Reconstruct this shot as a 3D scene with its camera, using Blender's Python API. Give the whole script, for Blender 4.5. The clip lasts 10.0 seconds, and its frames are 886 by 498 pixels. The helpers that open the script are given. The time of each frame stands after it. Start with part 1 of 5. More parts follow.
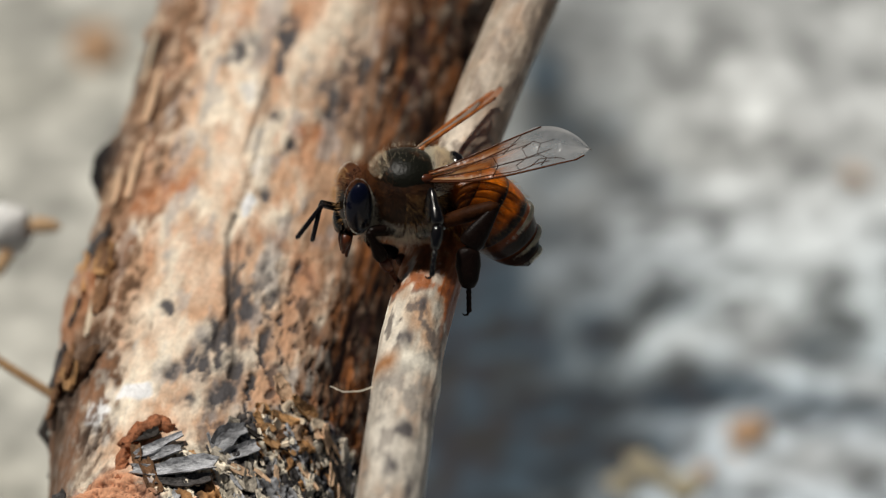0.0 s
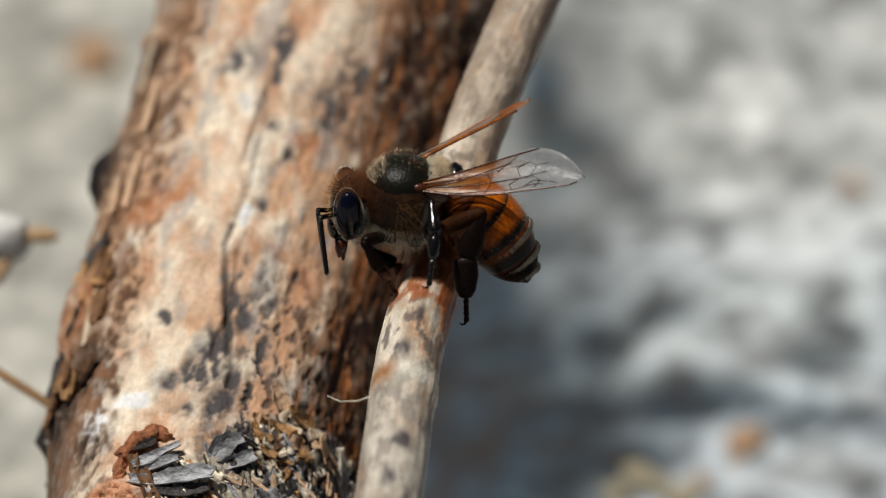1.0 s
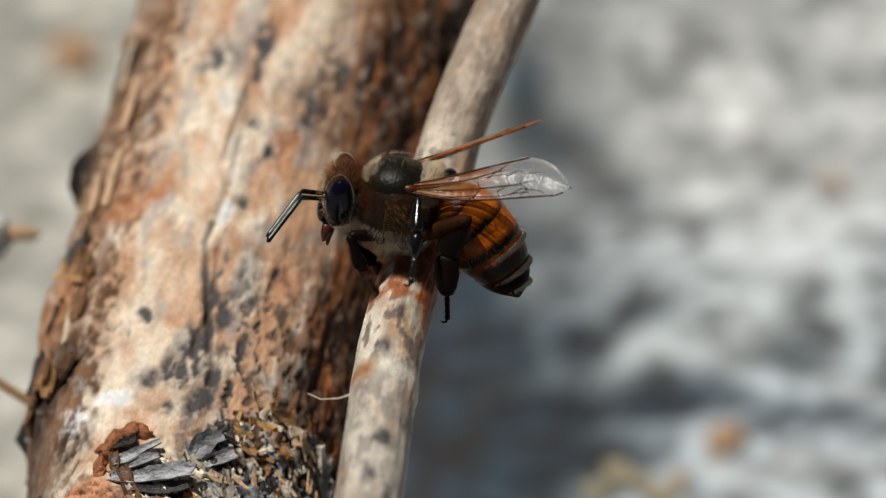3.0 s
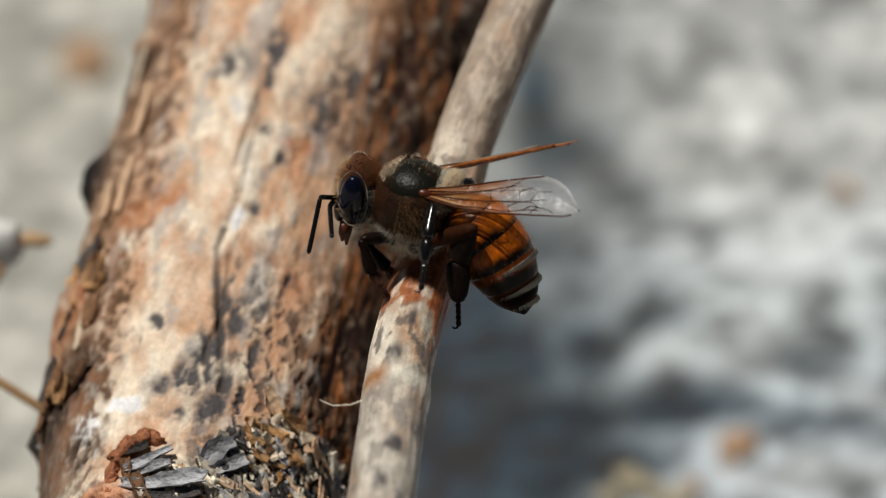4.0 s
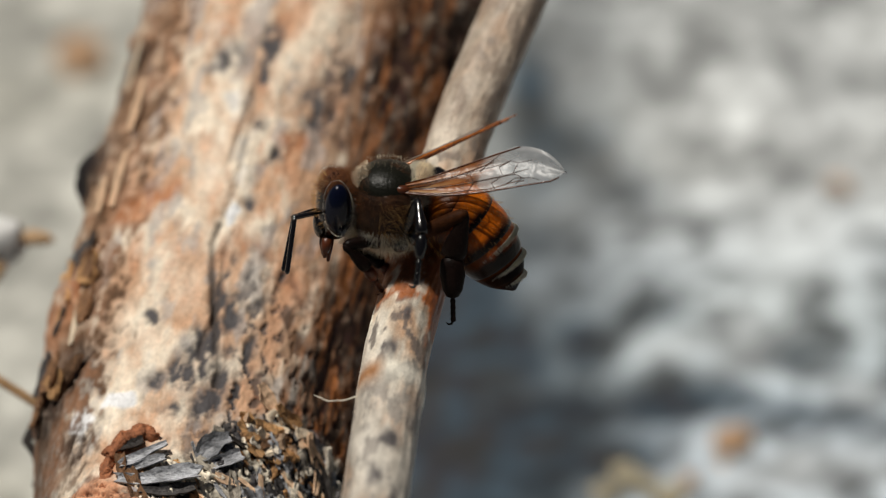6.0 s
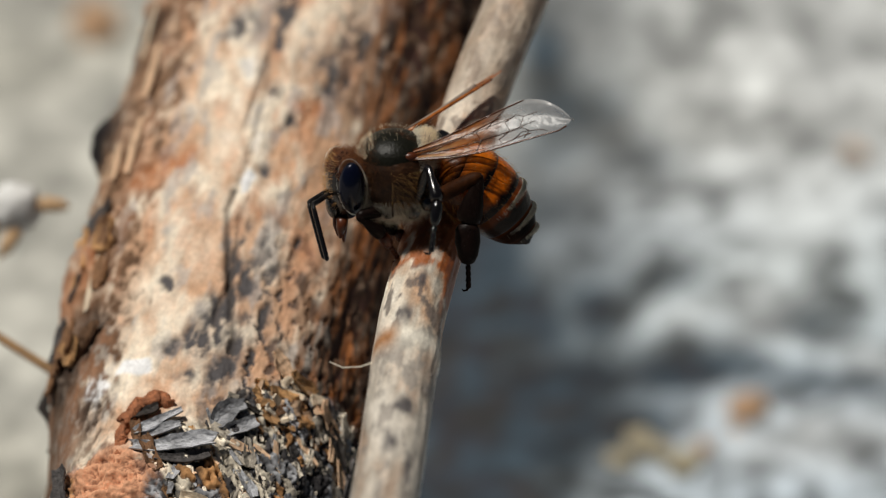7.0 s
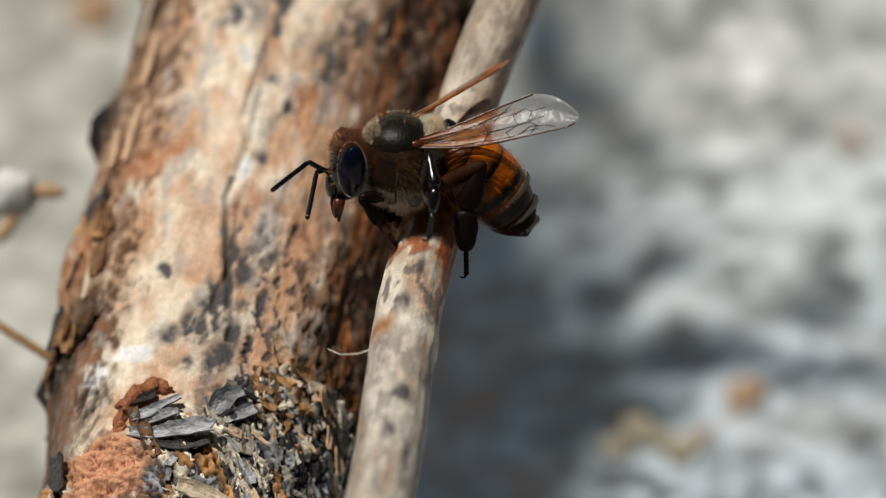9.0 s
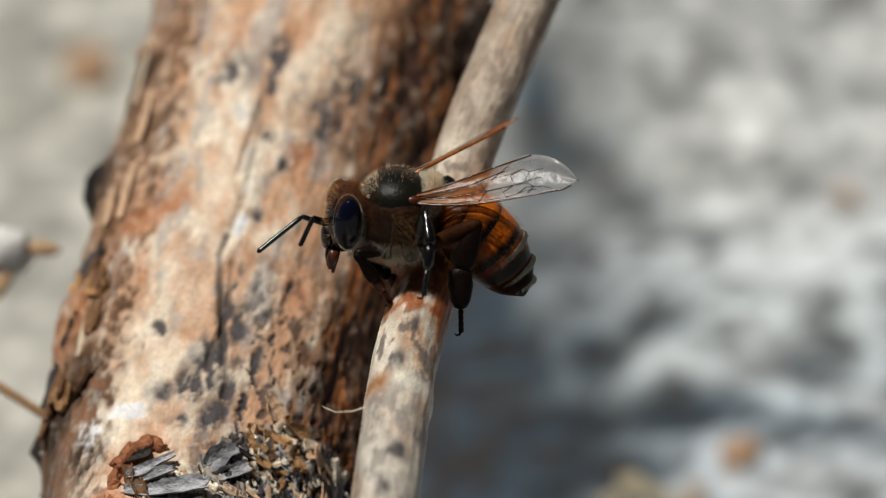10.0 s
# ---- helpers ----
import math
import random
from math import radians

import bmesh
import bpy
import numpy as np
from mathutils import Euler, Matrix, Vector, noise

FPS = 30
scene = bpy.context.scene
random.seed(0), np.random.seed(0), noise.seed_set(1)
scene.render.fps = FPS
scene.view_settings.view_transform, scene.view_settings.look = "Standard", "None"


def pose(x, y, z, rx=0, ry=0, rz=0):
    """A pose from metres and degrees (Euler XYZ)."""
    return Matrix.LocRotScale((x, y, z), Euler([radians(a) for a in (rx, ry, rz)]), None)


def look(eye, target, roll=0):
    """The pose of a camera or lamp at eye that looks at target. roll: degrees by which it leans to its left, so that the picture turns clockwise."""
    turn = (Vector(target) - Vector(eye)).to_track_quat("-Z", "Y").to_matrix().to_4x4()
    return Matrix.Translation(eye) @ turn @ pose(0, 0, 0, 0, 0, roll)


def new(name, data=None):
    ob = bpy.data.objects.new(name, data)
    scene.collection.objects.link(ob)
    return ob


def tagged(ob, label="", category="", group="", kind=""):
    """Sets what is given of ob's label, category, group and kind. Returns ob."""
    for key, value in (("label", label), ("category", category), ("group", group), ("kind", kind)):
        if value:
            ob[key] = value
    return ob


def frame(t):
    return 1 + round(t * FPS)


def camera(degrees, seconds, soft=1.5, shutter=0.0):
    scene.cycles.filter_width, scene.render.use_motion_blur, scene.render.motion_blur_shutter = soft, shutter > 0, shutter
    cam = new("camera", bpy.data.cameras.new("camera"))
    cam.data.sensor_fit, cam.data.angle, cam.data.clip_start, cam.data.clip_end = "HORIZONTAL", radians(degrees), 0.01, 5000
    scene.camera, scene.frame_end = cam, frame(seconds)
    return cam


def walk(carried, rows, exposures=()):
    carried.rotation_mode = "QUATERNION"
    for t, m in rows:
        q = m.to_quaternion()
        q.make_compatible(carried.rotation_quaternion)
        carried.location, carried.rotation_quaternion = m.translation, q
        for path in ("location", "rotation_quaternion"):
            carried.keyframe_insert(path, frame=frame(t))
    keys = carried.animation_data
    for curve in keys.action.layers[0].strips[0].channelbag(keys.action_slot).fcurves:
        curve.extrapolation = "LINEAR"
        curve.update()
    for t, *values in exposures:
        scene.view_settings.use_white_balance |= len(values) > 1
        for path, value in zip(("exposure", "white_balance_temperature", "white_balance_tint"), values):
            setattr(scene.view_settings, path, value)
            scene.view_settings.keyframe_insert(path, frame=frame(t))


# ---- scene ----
MM = 0.001
TILT = radians(40)
HEIGHT = 0.053
REACH = 0.9328  # the ground's patches and pebbles are laid out on a plane this much farther from the eye
RIGHT = Vector((1, 0, 0))
UP = Vector((0, math.sin(TILT), math.cos(TILT)))
NEAR = Vector((0, -math.cos(TILT), math.sin(TILT)))
# the slanted frame in which the stems and the bee are laid out: x right, y up the slope, z towards the viewer
SLANT = Matrix(((RIGHT.x, UP.x, NEAR.x, 0), (RIGHT.y, UP.y, NEAR.y, 0), (RIGHT.z, UP.z, NEAR.z, HEIGHT), (0, 0, 0, 1)))


def at(x, y, z):
    """A place in millimetres of the slanted frame, as a world point."""
    return SLANT @ (Vector((x, y, z)) * MM)


def on_ground(x, y):
    """Plan of the patches and pebbles on the ground, drawn in towards the foot of the eye."""
    return x * REACH, -0.2298 + (y + 0.2298) * REACH


# ---- camera ----
cam = camera(8.96, 10.0, soft=1.2)
cam.data.dof.use_dof = True
cam.data.dof.focus_distance = 0.2965
cam.data.dof.aperture_fstop = 29.0
# seconds, and the point of the bee's plane at which the camera looks, in millimetres
AIM = [(0.0, 0, 0), (0.5, 0.30, 0.53), (1.0, 0.14, 0.51), (1.5, 0.57, 0.05), (2.0, 0.89, 0.12), (2.2, 0.97, 0.33), (3.3, 1.23, 0.39),
       (3.5, 1.25, 0.14), (4.0, 0.56, 0.72), (4.5, 0.75, 0.27), (5.0, 0.62, 0.20), (5.2, 0.77, 0.24), (6.3, 0.83, 0.51),
       (6.5, 0.78, -0.23), (7.0, 0.03, -1.29), (7.5, 0.10, -2.55), (8.0, 0.0, -2.58), (8.5, 0.0, -2.31), (9.0, 0.14, -1.98),
       (9.5, 0.39, -0.63), (10.0, 0.42, 1.07)]


def sight(x, y):
    return SLANT @ Matrix.Translation((0, 0, 0.3)) @ Matrix.Rotation(-math.atan(x / 300), 4, "Y") @ Matrix.Rotation(math.atan(y / 300), 4, "X")


walk(cam, [(t, sight(x, y)) for t, x, y in AIM], exposures=[(0.0, 0.0), (10.0, 0.0)])

# ---- light ----
SUN = (SLANT.to_3x3() @ Vector((-0.33, 0.76, 0.55))).normalized()
sun = new("sun", bpy.data.lights.new("sun", "SUN"))
sun.data.energy, sun.data.angle, sun.data.color = 3.3, radians(0.6), (1.0, 0.95, 0.87)
sun.matrix_world = look(SUN * 2, (0, 0, 0))
world = bpy.data.worlds.new("sky")
scene.world = world
world.use_nodes = True
sky = world.node_tree.nodes.new("ShaderNodeTexSky")
sky.sky_type, sky.sun_disc = "NISHITA", False
sky.sun_elevation, sky.sun_rotation = math.asin(SUN.z), math.atan2(SUN.x, SUN.y)
world.node_tree.links.new(sky.outputs[0], world.node_tree.nodes["Background"].inputs[0])
world.node_tree.nodes["Background"].inputs[1].default_value = 0.011


# ---- materials ----
def material(name, color=(0.5, 0.5, 0.5), rough=0.6, attr=False, grain=0.0, grain_scale=(1, 1, 1), bump=0.0, bump_scale=3000, translucent=0.0,
             spec=0.5, coat=0.0, metal=0.0, glow_color=None, jitter=0.0, strand=0.0, clear=0.0):
    """A surface: a colour, or the mesh's own colours; grain in two sizes (scale per metre), fine relief, gloss, and light let through."""
    m = bpy.data.materials.new(name)
    m.use_nodes = True
    nt, b = m.node_tree, m.node_tree.nodes["Principled BSDF"]
    n, link = nt.nodes.new, nt.links.new
    b.inputs["Roughness"].default_value, b.inputs["Metallic"].default_value = rough, metal
    b.inputs["Specular IOR Level"].default_value, b.inputs["Coat Weight"].default_value = spec, coat
    coords = n("ShaderNodeTexCoord").outputs["Object"]
    if attr:
        a = n("ShaderNodeAttribute")
        a.attribute_name = "tint"
        out = a.outputs["Color"]
    else:
        c = n("ShaderNodeRGB")
        c.outputs[0].default_value = (*color, 1)
        out = c.outputs[0]
    if grain:
        for size, amount in ((1.0, grain), (4.3, grain * 0.7)):
            mp, tx, rp, mx = n("ShaderNodeMapping"), n("ShaderNodeTexNoise"), n("ShaderNodeMapRange"), n("ShaderNodeVectorMath")
            mp.inputs["Scale"].default_value = [s * size for s in grain_scale]
            tx.inputs["Scale"].default_value, tx.inputs["Detail"].default_value = 1.0, 4
            rp.inputs["From Min"].default_value, rp.inputs["From Max"].default_value = 0.3, 0.7
            rp.inputs["To Min"].default_value, rp.inputs["To Max"].default_value = 1 - amount, 1 + amount
            mx.operation = "MULTIPLY"
            link(coords, mp.inputs[0]), link(mp.outputs[0], tx.inputs["Vector"]), link(tx.outputs["Fac"], rp.inputs["Value"])
            link(out, mx.inputs[0]), link(rp.outputs[0], mx.inputs[1])
            out = mx.outputs[0]
    if strand:
        inf, rp, mx = n("ShaderNodeNewGeometry"), n("ShaderNodeMapRange"), n("ShaderNodeVectorMath")
        rp.inputs["To Min"].default_value, rp.inputs["To Max"].default_value = 1 - strand, 1 + strand
        mx.operation = "MULTIPLY"
        link(inf.outputs["Random Per Island"], rp.inputs["Value"]), link(out, mx.inputs[0]), link(rp.outputs[0], mx.inputs[1])
        out = mx.outputs[0]
    if jitter:
        inf, rp, mx = n("ShaderNodeObjectInfo"), n("ShaderNodeMapRange"), n("ShaderNodeVectorMath")
        rp.inputs["To Min"].default_value, rp.inputs["To Max"].default_value = 1 - jitter, 1 + jitter
        mx.operation = "MULTIPLY"
        link(inf.outputs["Random"], rp.inputs["Value"]), link(out, mx.inputs[0]), link(rp.outputs[0], mx.inputs[1])
        out = mx.outputs[0]
    link(out, b.inputs["Base Color"])
    if bump:
        tx, bp = n("ShaderNodeTexNoise"), n("ShaderNodeBump")
        tx.inputs["Scale"].default_value, tx.inputs["Detail"].default_value = bump_scale, 5
        bp.inputs["Strength"].default_value, bp.inputs["Distance"].default_value = bump, 0.0002
        link(coords, tx.inputs["Vector"]), link(tx.outputs["Fac"], bp.inputs["Height"]), link(bp.outputs[0], b.inputs["Normal"])
    if translucent:
        tr, mix = n("ShaderNodeBsdfTranslucent"), n("ShaderNodeMixShader")
        mix.inputs[0].default_value = translucent
        if glow_color:
            tr.inputs[0].default_value = (*glow_color, 1)
        else:
            link(out, tr.inputs[0])
        link(b.outputs[0], mix.inputs[1]), link(tr.outputs[0], mix.inputs[2])
        last = mix.outputs[0]
        if clear:
            see, mix = n("ShaderNodeBsdfTransparent"), n("ShaderNodeMixShader")
            mix.inputs[0].default_value = clear
            link(last, mix.inputs[1]), link(see.outputs[0], mix.inputs[2])
            last = mix.outputs[0]
        link(last, nt.nodes["Material Output"].inputs["Surface"])
    return m


def wing_material(name):
    """Clear membrane: mostly see-through, brownish towards the root, with a glossy crinkled skin."""
    m = bpy.data.materials.new(name)
    m.use_nodes = True
    nt = m.node_tree
    n, link = nt.nodes.new, nt.links.new
    nt.nodes.remove(nt.nodes["Principled BSDF"])
    a = n("ShaderNodeAttribute")
    a.attribute_name = "tint"
    clear, milk, gloss = n("ShaderNodeBsdfTransparent"), n("ShaderNodeBsdfTranslucent"), n("ShaderNodeBsdfGlossy")
    dif, addm = n("ShaderNodeBsdfDiffuse"), n("ShaderNodeMixShader")
    tx, bp = n("ShaderNodeTexNoise"), n("ShaderNodeBump")
    coords = n("ShaderNodeTexCoord").outputs["Object"]
    tx.inputs["Scale"].default_value, tx.inputs["Detail"].default_value = 1300, 3
    bp.inputs["Strength"].default_value, bp.inputs["Distance"].default_value = 0.40, 0.0002
    link(coords, tx.inputs["Vector"]), link(tx.outputs["Fac"], bp.inputs["Height"])
    gloss.inputs["Roughness"].default_value = 0.28
    link(bp.outputs[0], gloss.inputs["Normal"])
    link(a.outputs["Color"], milk.inputs[0]), link(a.outputs["Color"], dif.inputs[0])
    mix1, mix2 = n("ShaderNodeMixShader"), n("ShaderNodeMixShader")
    addm.inputs[0].default_value = 0.5
    link(milk.outputs[0], addm.inputs[1]), link(dif.outputs[0], addm.inputs[2])
    link(a.outputs["Alpha"], mix1.inputs[0])
    link(clear.outputs[0], mix1.inputs[1]), link(addm.outputs[0], mix1.inputs[2])
    mix2.inputs[0].default_value = 0.013
    link(mix1.outputs[0], mix2.inputs[1]), link(gloss.outputs[0], mix2.inputs[2])
    link(mix2.outputs[0], nt.nodes["Material Output"].inputs["Surface"])
    return m


WOOD = material("weathered_wood", attr=True, rough=0.75, grain=0.18, grain_scale=(1500, 1100, 1100), bump=0.5, bump_scale=3200, spec=0.25)
PALE_WOOD = material("pale_dry_stalk", attr=True, rough=0.5, grain=0.15, grain_scale=(1800, 1800, 350), bump=0.35, bump_scale=3500, spec=0.4)
CRUMB_DARK = material("dark_crumb", color=(0.040, 0.036, 0.036), rough=0.75, grain=0.4, grain_scale=(2500, 2500, 900), bump=0.7, bump_scale=5000, strand=0.6)
CRUMB_GREY = material("grey_crumb", color=(0.30, 0.305, 0.315), rough=0.55, grain=0.4, grain_scale=(2500, 900, 2500), bump=0.7, bump_scale=5000, strand=0.5)
CRUMB_PALE = material("pale_crumb", color=(0.68, 0.60, 0.48), rough=0.75, grain=0.35, grain_scale=(2500, 900, 2500), bump=0.6, bump_scale=5000, strand=0.45)
BARK = material("bark_flake", color=(0.075, 0.068, 0.066), rough=0.8, grain=0.45, grain_scale=(2500, 2500, 900), bump=0.8, bump_scale=5000, jitter=0.75)
BARK_PALE = material("pale_bark", color=(0.55, 0.49, 0.40), rough=0.75, grain=0.4, grain_scale=(2500, 900, 2500), bump=0.7, bump_scale=5000, jitter=0.6)
BARK_GREY = material("grey_bark", color=(0.27, 0.275, 0.29), rough=0.36, grain=0.5, grain_scale=(2500, 900, 2500), bump=0.7, bump_scale=5000, jitter=0.4)
BARK_OCHRE = material("ochre_bark", color=(0.40, 0.22, 0.09), rough=0.75, grain=0.4, grain_scale=(2500, 900, 2500), bump=0.7, bump_scale=5000, jitter=0.4)
BARK_RUST = material("rusty_bark", color=(0.26, 0.095, 0.040), rough=0.8, grain=0.4, grain_scale=(2500, 1500, 2500), bump=0.9, bump_scale=4000, jitter=0.3)
BARK_BROWN = material("brown_bark", color=(0.17, 0.085, 0.038), rough=0.8, grain=0.4, grain_scale=(2500, 1500, 2500), bump=0.9, bump_scale=4000, jitter=0.4)
BARK_TAN = material("tan_bark", color=(0.62, 0.42, 0.27), rough=0.75, grain=0.3, grain_scale=(2500, 500, 2500), bump=0.5, bump_scale=4000, jitter=0.3)
BARK_CREAM = material("cream_bark", color=(0.70, 0.58, 0.43), rough=0.75, grain=0.25, grain_scale=(2500, 500, 2500), bump=0.5, bump_scale=4000, jitter=0.15)
# black of the thorn, and of plates added as shade in the bark's slits
BLACK_AND_SHADE = material("black_wood_and_shade", color=(0.02, 0.015, 0.012), rough=0.7, grain=0.3, grain_scale=(1500, 1500, 1500), bump=0.4)
EARTH = material("stony_ground", attr=True, rough=0.9, grain=0.36, grain_scale=(160, 160, 160), bump=0.6, bump_scale=600)
PEBBLE = material("ochre_pebble", color=(0.46, 0.29, 0.17), rough=0.8, grain=0.25, grain_scale=(400, 400, 400), bump=0.4, bump_scale=900)
STRAWY = material("straw_pebble", color=(0.40, 0.35, 0.24), rough=0.8, grain=0.25, grain_scale=(400, 400, 400), bump=0.4, bump_scale=900)
NODE = material("pale_node", color=(0.72, 0.66, 0.54), rough=0.6, grain=0.25, grain_scale=(1800, 1800, 900), bump=0.4, bump_scale=4000)
HUSK = material("dry_husk", color=(0.58, 0.38, 0.21), rough=0.7, grain=0.25, grain_scale=(900, 900, 900), bump=0.3)
CHALK = material("white_pebble", color=(0.82, 0.82, 0.80), rough=0.8, grain=0.06, grain_scale=(500, 500, 500), bump=0.4, bump_scale=900)
STRAW = material("brown_straw", color=(0.30, 0.17, 0.07), rough=0.7, grain=0.25, grain_scale=(600, 600, 600), bump=0.3)
LEG_DARK = material("leg_cuticle", color=(0.008, 0.004, 0.003), rough=0.42, grain=0.3, grain_scale=(900, 900, 900), bump=0.2, bump_scale=6000, spec=0.10)
LEG_RED = material("dark_red_leg", color=(0.075, 0.018, 0.006), rough=0.35, grain=0.3, grain_scale=(900, 900, 900), bump=0.2, bump_scale=6000, spec=0.3)
SHELL = material("dark_cuticle", color=(0.005, 0.004, 0.004), rough=0.19, bump=0.05, bump_scale=9000, spec=0.7)
BROWN = material("brown_cuticle", color=(0.030, 0.012, 0.004), rough=0.4, grain=0.7, grain_scale=(700, 700, 700), bump=0.3, bump_scale=5000, spec=0.3)
FUZZ_BROWN = material("brown_fuzz", color=(0.085, 0.034, 0.011), rough=0.6, translucent=0.4, strand=0.80)
FEMUR = material("brown_leg", color=(0.035, 0.011, 0.003), rough=0.6, grain=0.4, grain_scale=(900, 900, 900), bump=0.2, bump_scale=6000, spec=0.08)
FUZZ_DARK = material("dark_fuzz", color=(0.035, 0.026, 0.012), rough=0.6, translucent=0.3, strand=0.5)
NOTUM = material("thorax_plate", color=(0.008, 0.008, 0.005), rough=0.38, bump=0.25, bump_scale=6000, spec=0.2)
AMBER = material("amber_tergite", attr=True, rough=0.28, translucent=0.28, grain=0.35, grain_scale=(900, 900, 900), bump=0.3, bump_scale=2200, spec=0.35)
JET = material("dark_tergite", attr=True, rough=0.42, bump=0.2, bump_scale=3000, spec=0.02)
EYES = material("compound_eye", color=(0.003, 0.004, 0.012), rough=0.10, bump=0.03, bump_scale=30000, spec=0.35)
RUSTY = material("reddish_cuticle", color=(0.10, 0.024, 0.007), rough=0.35, translucent=0.2)
FUZZ_GOLD = material("golden_fuzz", color=(0.68, 0.42, 0.16), rough=0.6, translucent=0.5, strand=0.45)
FUZZ_PALE = material("pale_fuzz", color=(0.90, 0.78, 0.58), rough=0.6, translucent=0.5, strand=0.35)
FUZZ_RED = material("russet_fuzz", color=(0.22, 0.075, 0.020), rough=0.6, translucent=0.5, strand=0.60)
FUZZ_WHITE = material("white_fuzz", color=(0.90, 0.86, 0.74), rough=0.6, translucent=0.5, strand=0.2)
VEIN = material("wing_vein", color=(0.085, 0.030, 0.012), rough=0.25, translucent=0.2, clear=0.35)
VEIN_EDGE = material("wing_edge", color=(0.12, 0.034, 0.009), rough=0.2, translucent=0.35, clear=0.05)
VEIN_RED = material("rusty_vein", color=(0.46, 0.15, 0.035), rough=0.22, translucent=0.35, grain=0.5, grain_scale=(1500, 1500, 1500), clear=0.05)
MEMBRANE = wing_material("wing_membrane")


# ---- mesh helpers ----
def mm(vf):
    """Millimetres to metres."""
    return [Vector(v) * MM for v in vf[0]], vf[1]


def mesh_of(name, verts, faces, mat, colors=None, smooth=True):
    me = bpy.data.meshes.new(name)
    me.from_pydata([tuple(v) for v in verts], [], faces)
    me.materials.append(mat)
    if colors is not None:
        layer = me.color_attributes.new("tint", "FLOAT_COLOR", "POINT")
        c = np.ones((len(verts), 4), dtype=np.float32)
        arr = np.asarray(colors, dtype=np.float32)
        c[:, :arr.shape[1]] = arr
        layer.data.foreach_set("color", c.ravel())
    if smooth:
        me.polygons.foreach_set("use_smooth", [True] * len(me.polygons))
    me.update()
    return me


def part(name, me, parent, label="", m=None):
    ob = new(name, me)
    ob.parent = parent
    if m is not None:
        ob.matrix_basis = m
    return tagged(ob, label)


def spread(u, k, n=1.0):
    return noise.fractal(Vector((u[0] * k, u[1] * k, u[2] * k)), 0.9, 2.1, 4) * n


def loft(centers, radii, sides=16, squash=None, cap=True, turn=0.0):
    """Rings round a line of centres; squash gives (side, up) factors."""
    verts, faces = [], []
    cs = [Vector(c) for c in centers]
    side0 = None
    for i, c in enumerate(cs):
        d = (cs[min(i + 1, len(cs) - 1)] - cs[max(i - 1, 0)]).normalized()
        side = (Vector((0, 1, 0)) if abs(d.y) < 0.9 else Vector((1, 0, 0))) if side0 is None else side0
        side = (side - d * side.dot(d)).normalized()
        side0 = side
        up = d.cross(side)
        a, b = (squash[i] if squash else (1, 1))
        for k in range(sides):
            f = 2 * math.pi * k / sides + turn
            verts.append(c + side * math.cos(f) * radii[i] * a + up * math.sin(f) * radii[i] * b)
    n = len(cs)
    for i in range(n - 1):
        for k in range(sides):
            k2 = (k + 1) % sides
            faces.append((i * sides + k, i * sides + k2, (i + 1) * sides + k2, (i + 1) * sides + k))
    if cap:
        faces.append(tuple(range(sides))[::-1])
        faces.append(tuple(range((n - 1) * sides, n * sides)))
    return verts, faces


def joined(*pieces):
    verts, faces = [], []
    for v, f in pieces:
        k = len(verts)
        verts += list(v)
        faces += [tuple(i + k for i in q) for q in f]
    return verts, faces


def blob(center, size, rings=16, sides=24, rough=0.0, freq=1.0, bend=None):
    """An ellipsoid with an uneven skin; bend(unit vector) may reshape it."""
    verts, faces = [], []
    c = Vector(center)
    for i in range(rings + 1):
        a = math.pi * i / rings
        for k in range(sides):
            f = 2 * math.pi * k / sides
            u = Vector((math.cos(a), math.sin(a) * math.cos(f), math.sin(a) * math.sin(f)))
            s = 1 + (spread(u + c * 37, freq) * rough if rough else 0)
            p = Vector((u.x * size[0], u.y * size[1], u.z * size[2])) * s
            verts.append(c + (bend(p, u) if bend else p))
    for i in range(rings):
        for k in range(sides):
            k2 = (k + 1) % sides
            faces.append((i * sides + k, (i + 1) * sides + k, (i + 1) * sides + k2, i * sides + k2))
    return verts, faces


def hairs(points, normals, length, thick, lean, rng, curl=0.25):
    """Fine three-sided bristles that stand on the points, combed along lean."""
    verts, faces = [], []
    for p, nrm in zip(points, normals):
        d = (Vector(nrm) + Vector(lean) + Vector((rng.uniform(-1, 1), rng.uniform(-1, 1), rng.uniform(-1, 1))) * curl).normalized()
        ln = length * rng.uniform(0.55, 1.15)
        s = d.orthogonal().normalized()
        u = d.cross(s)
        k = len(verts)
        for j in range(3):
            a = 2.1 * j
            verts.append(Vector(p) - d * ln * 0.15 + (s * math.cos(a) + u * math.sin(a)) * thick)
        verts.append(Vector(p) + d * ln + Vector(lean) * ln * 0.15)
        faces += [(k, k + 1, k + 3), (k + 1, k + 2, k + 3), (k + 2, k, k + 3)]
    return verts, faces


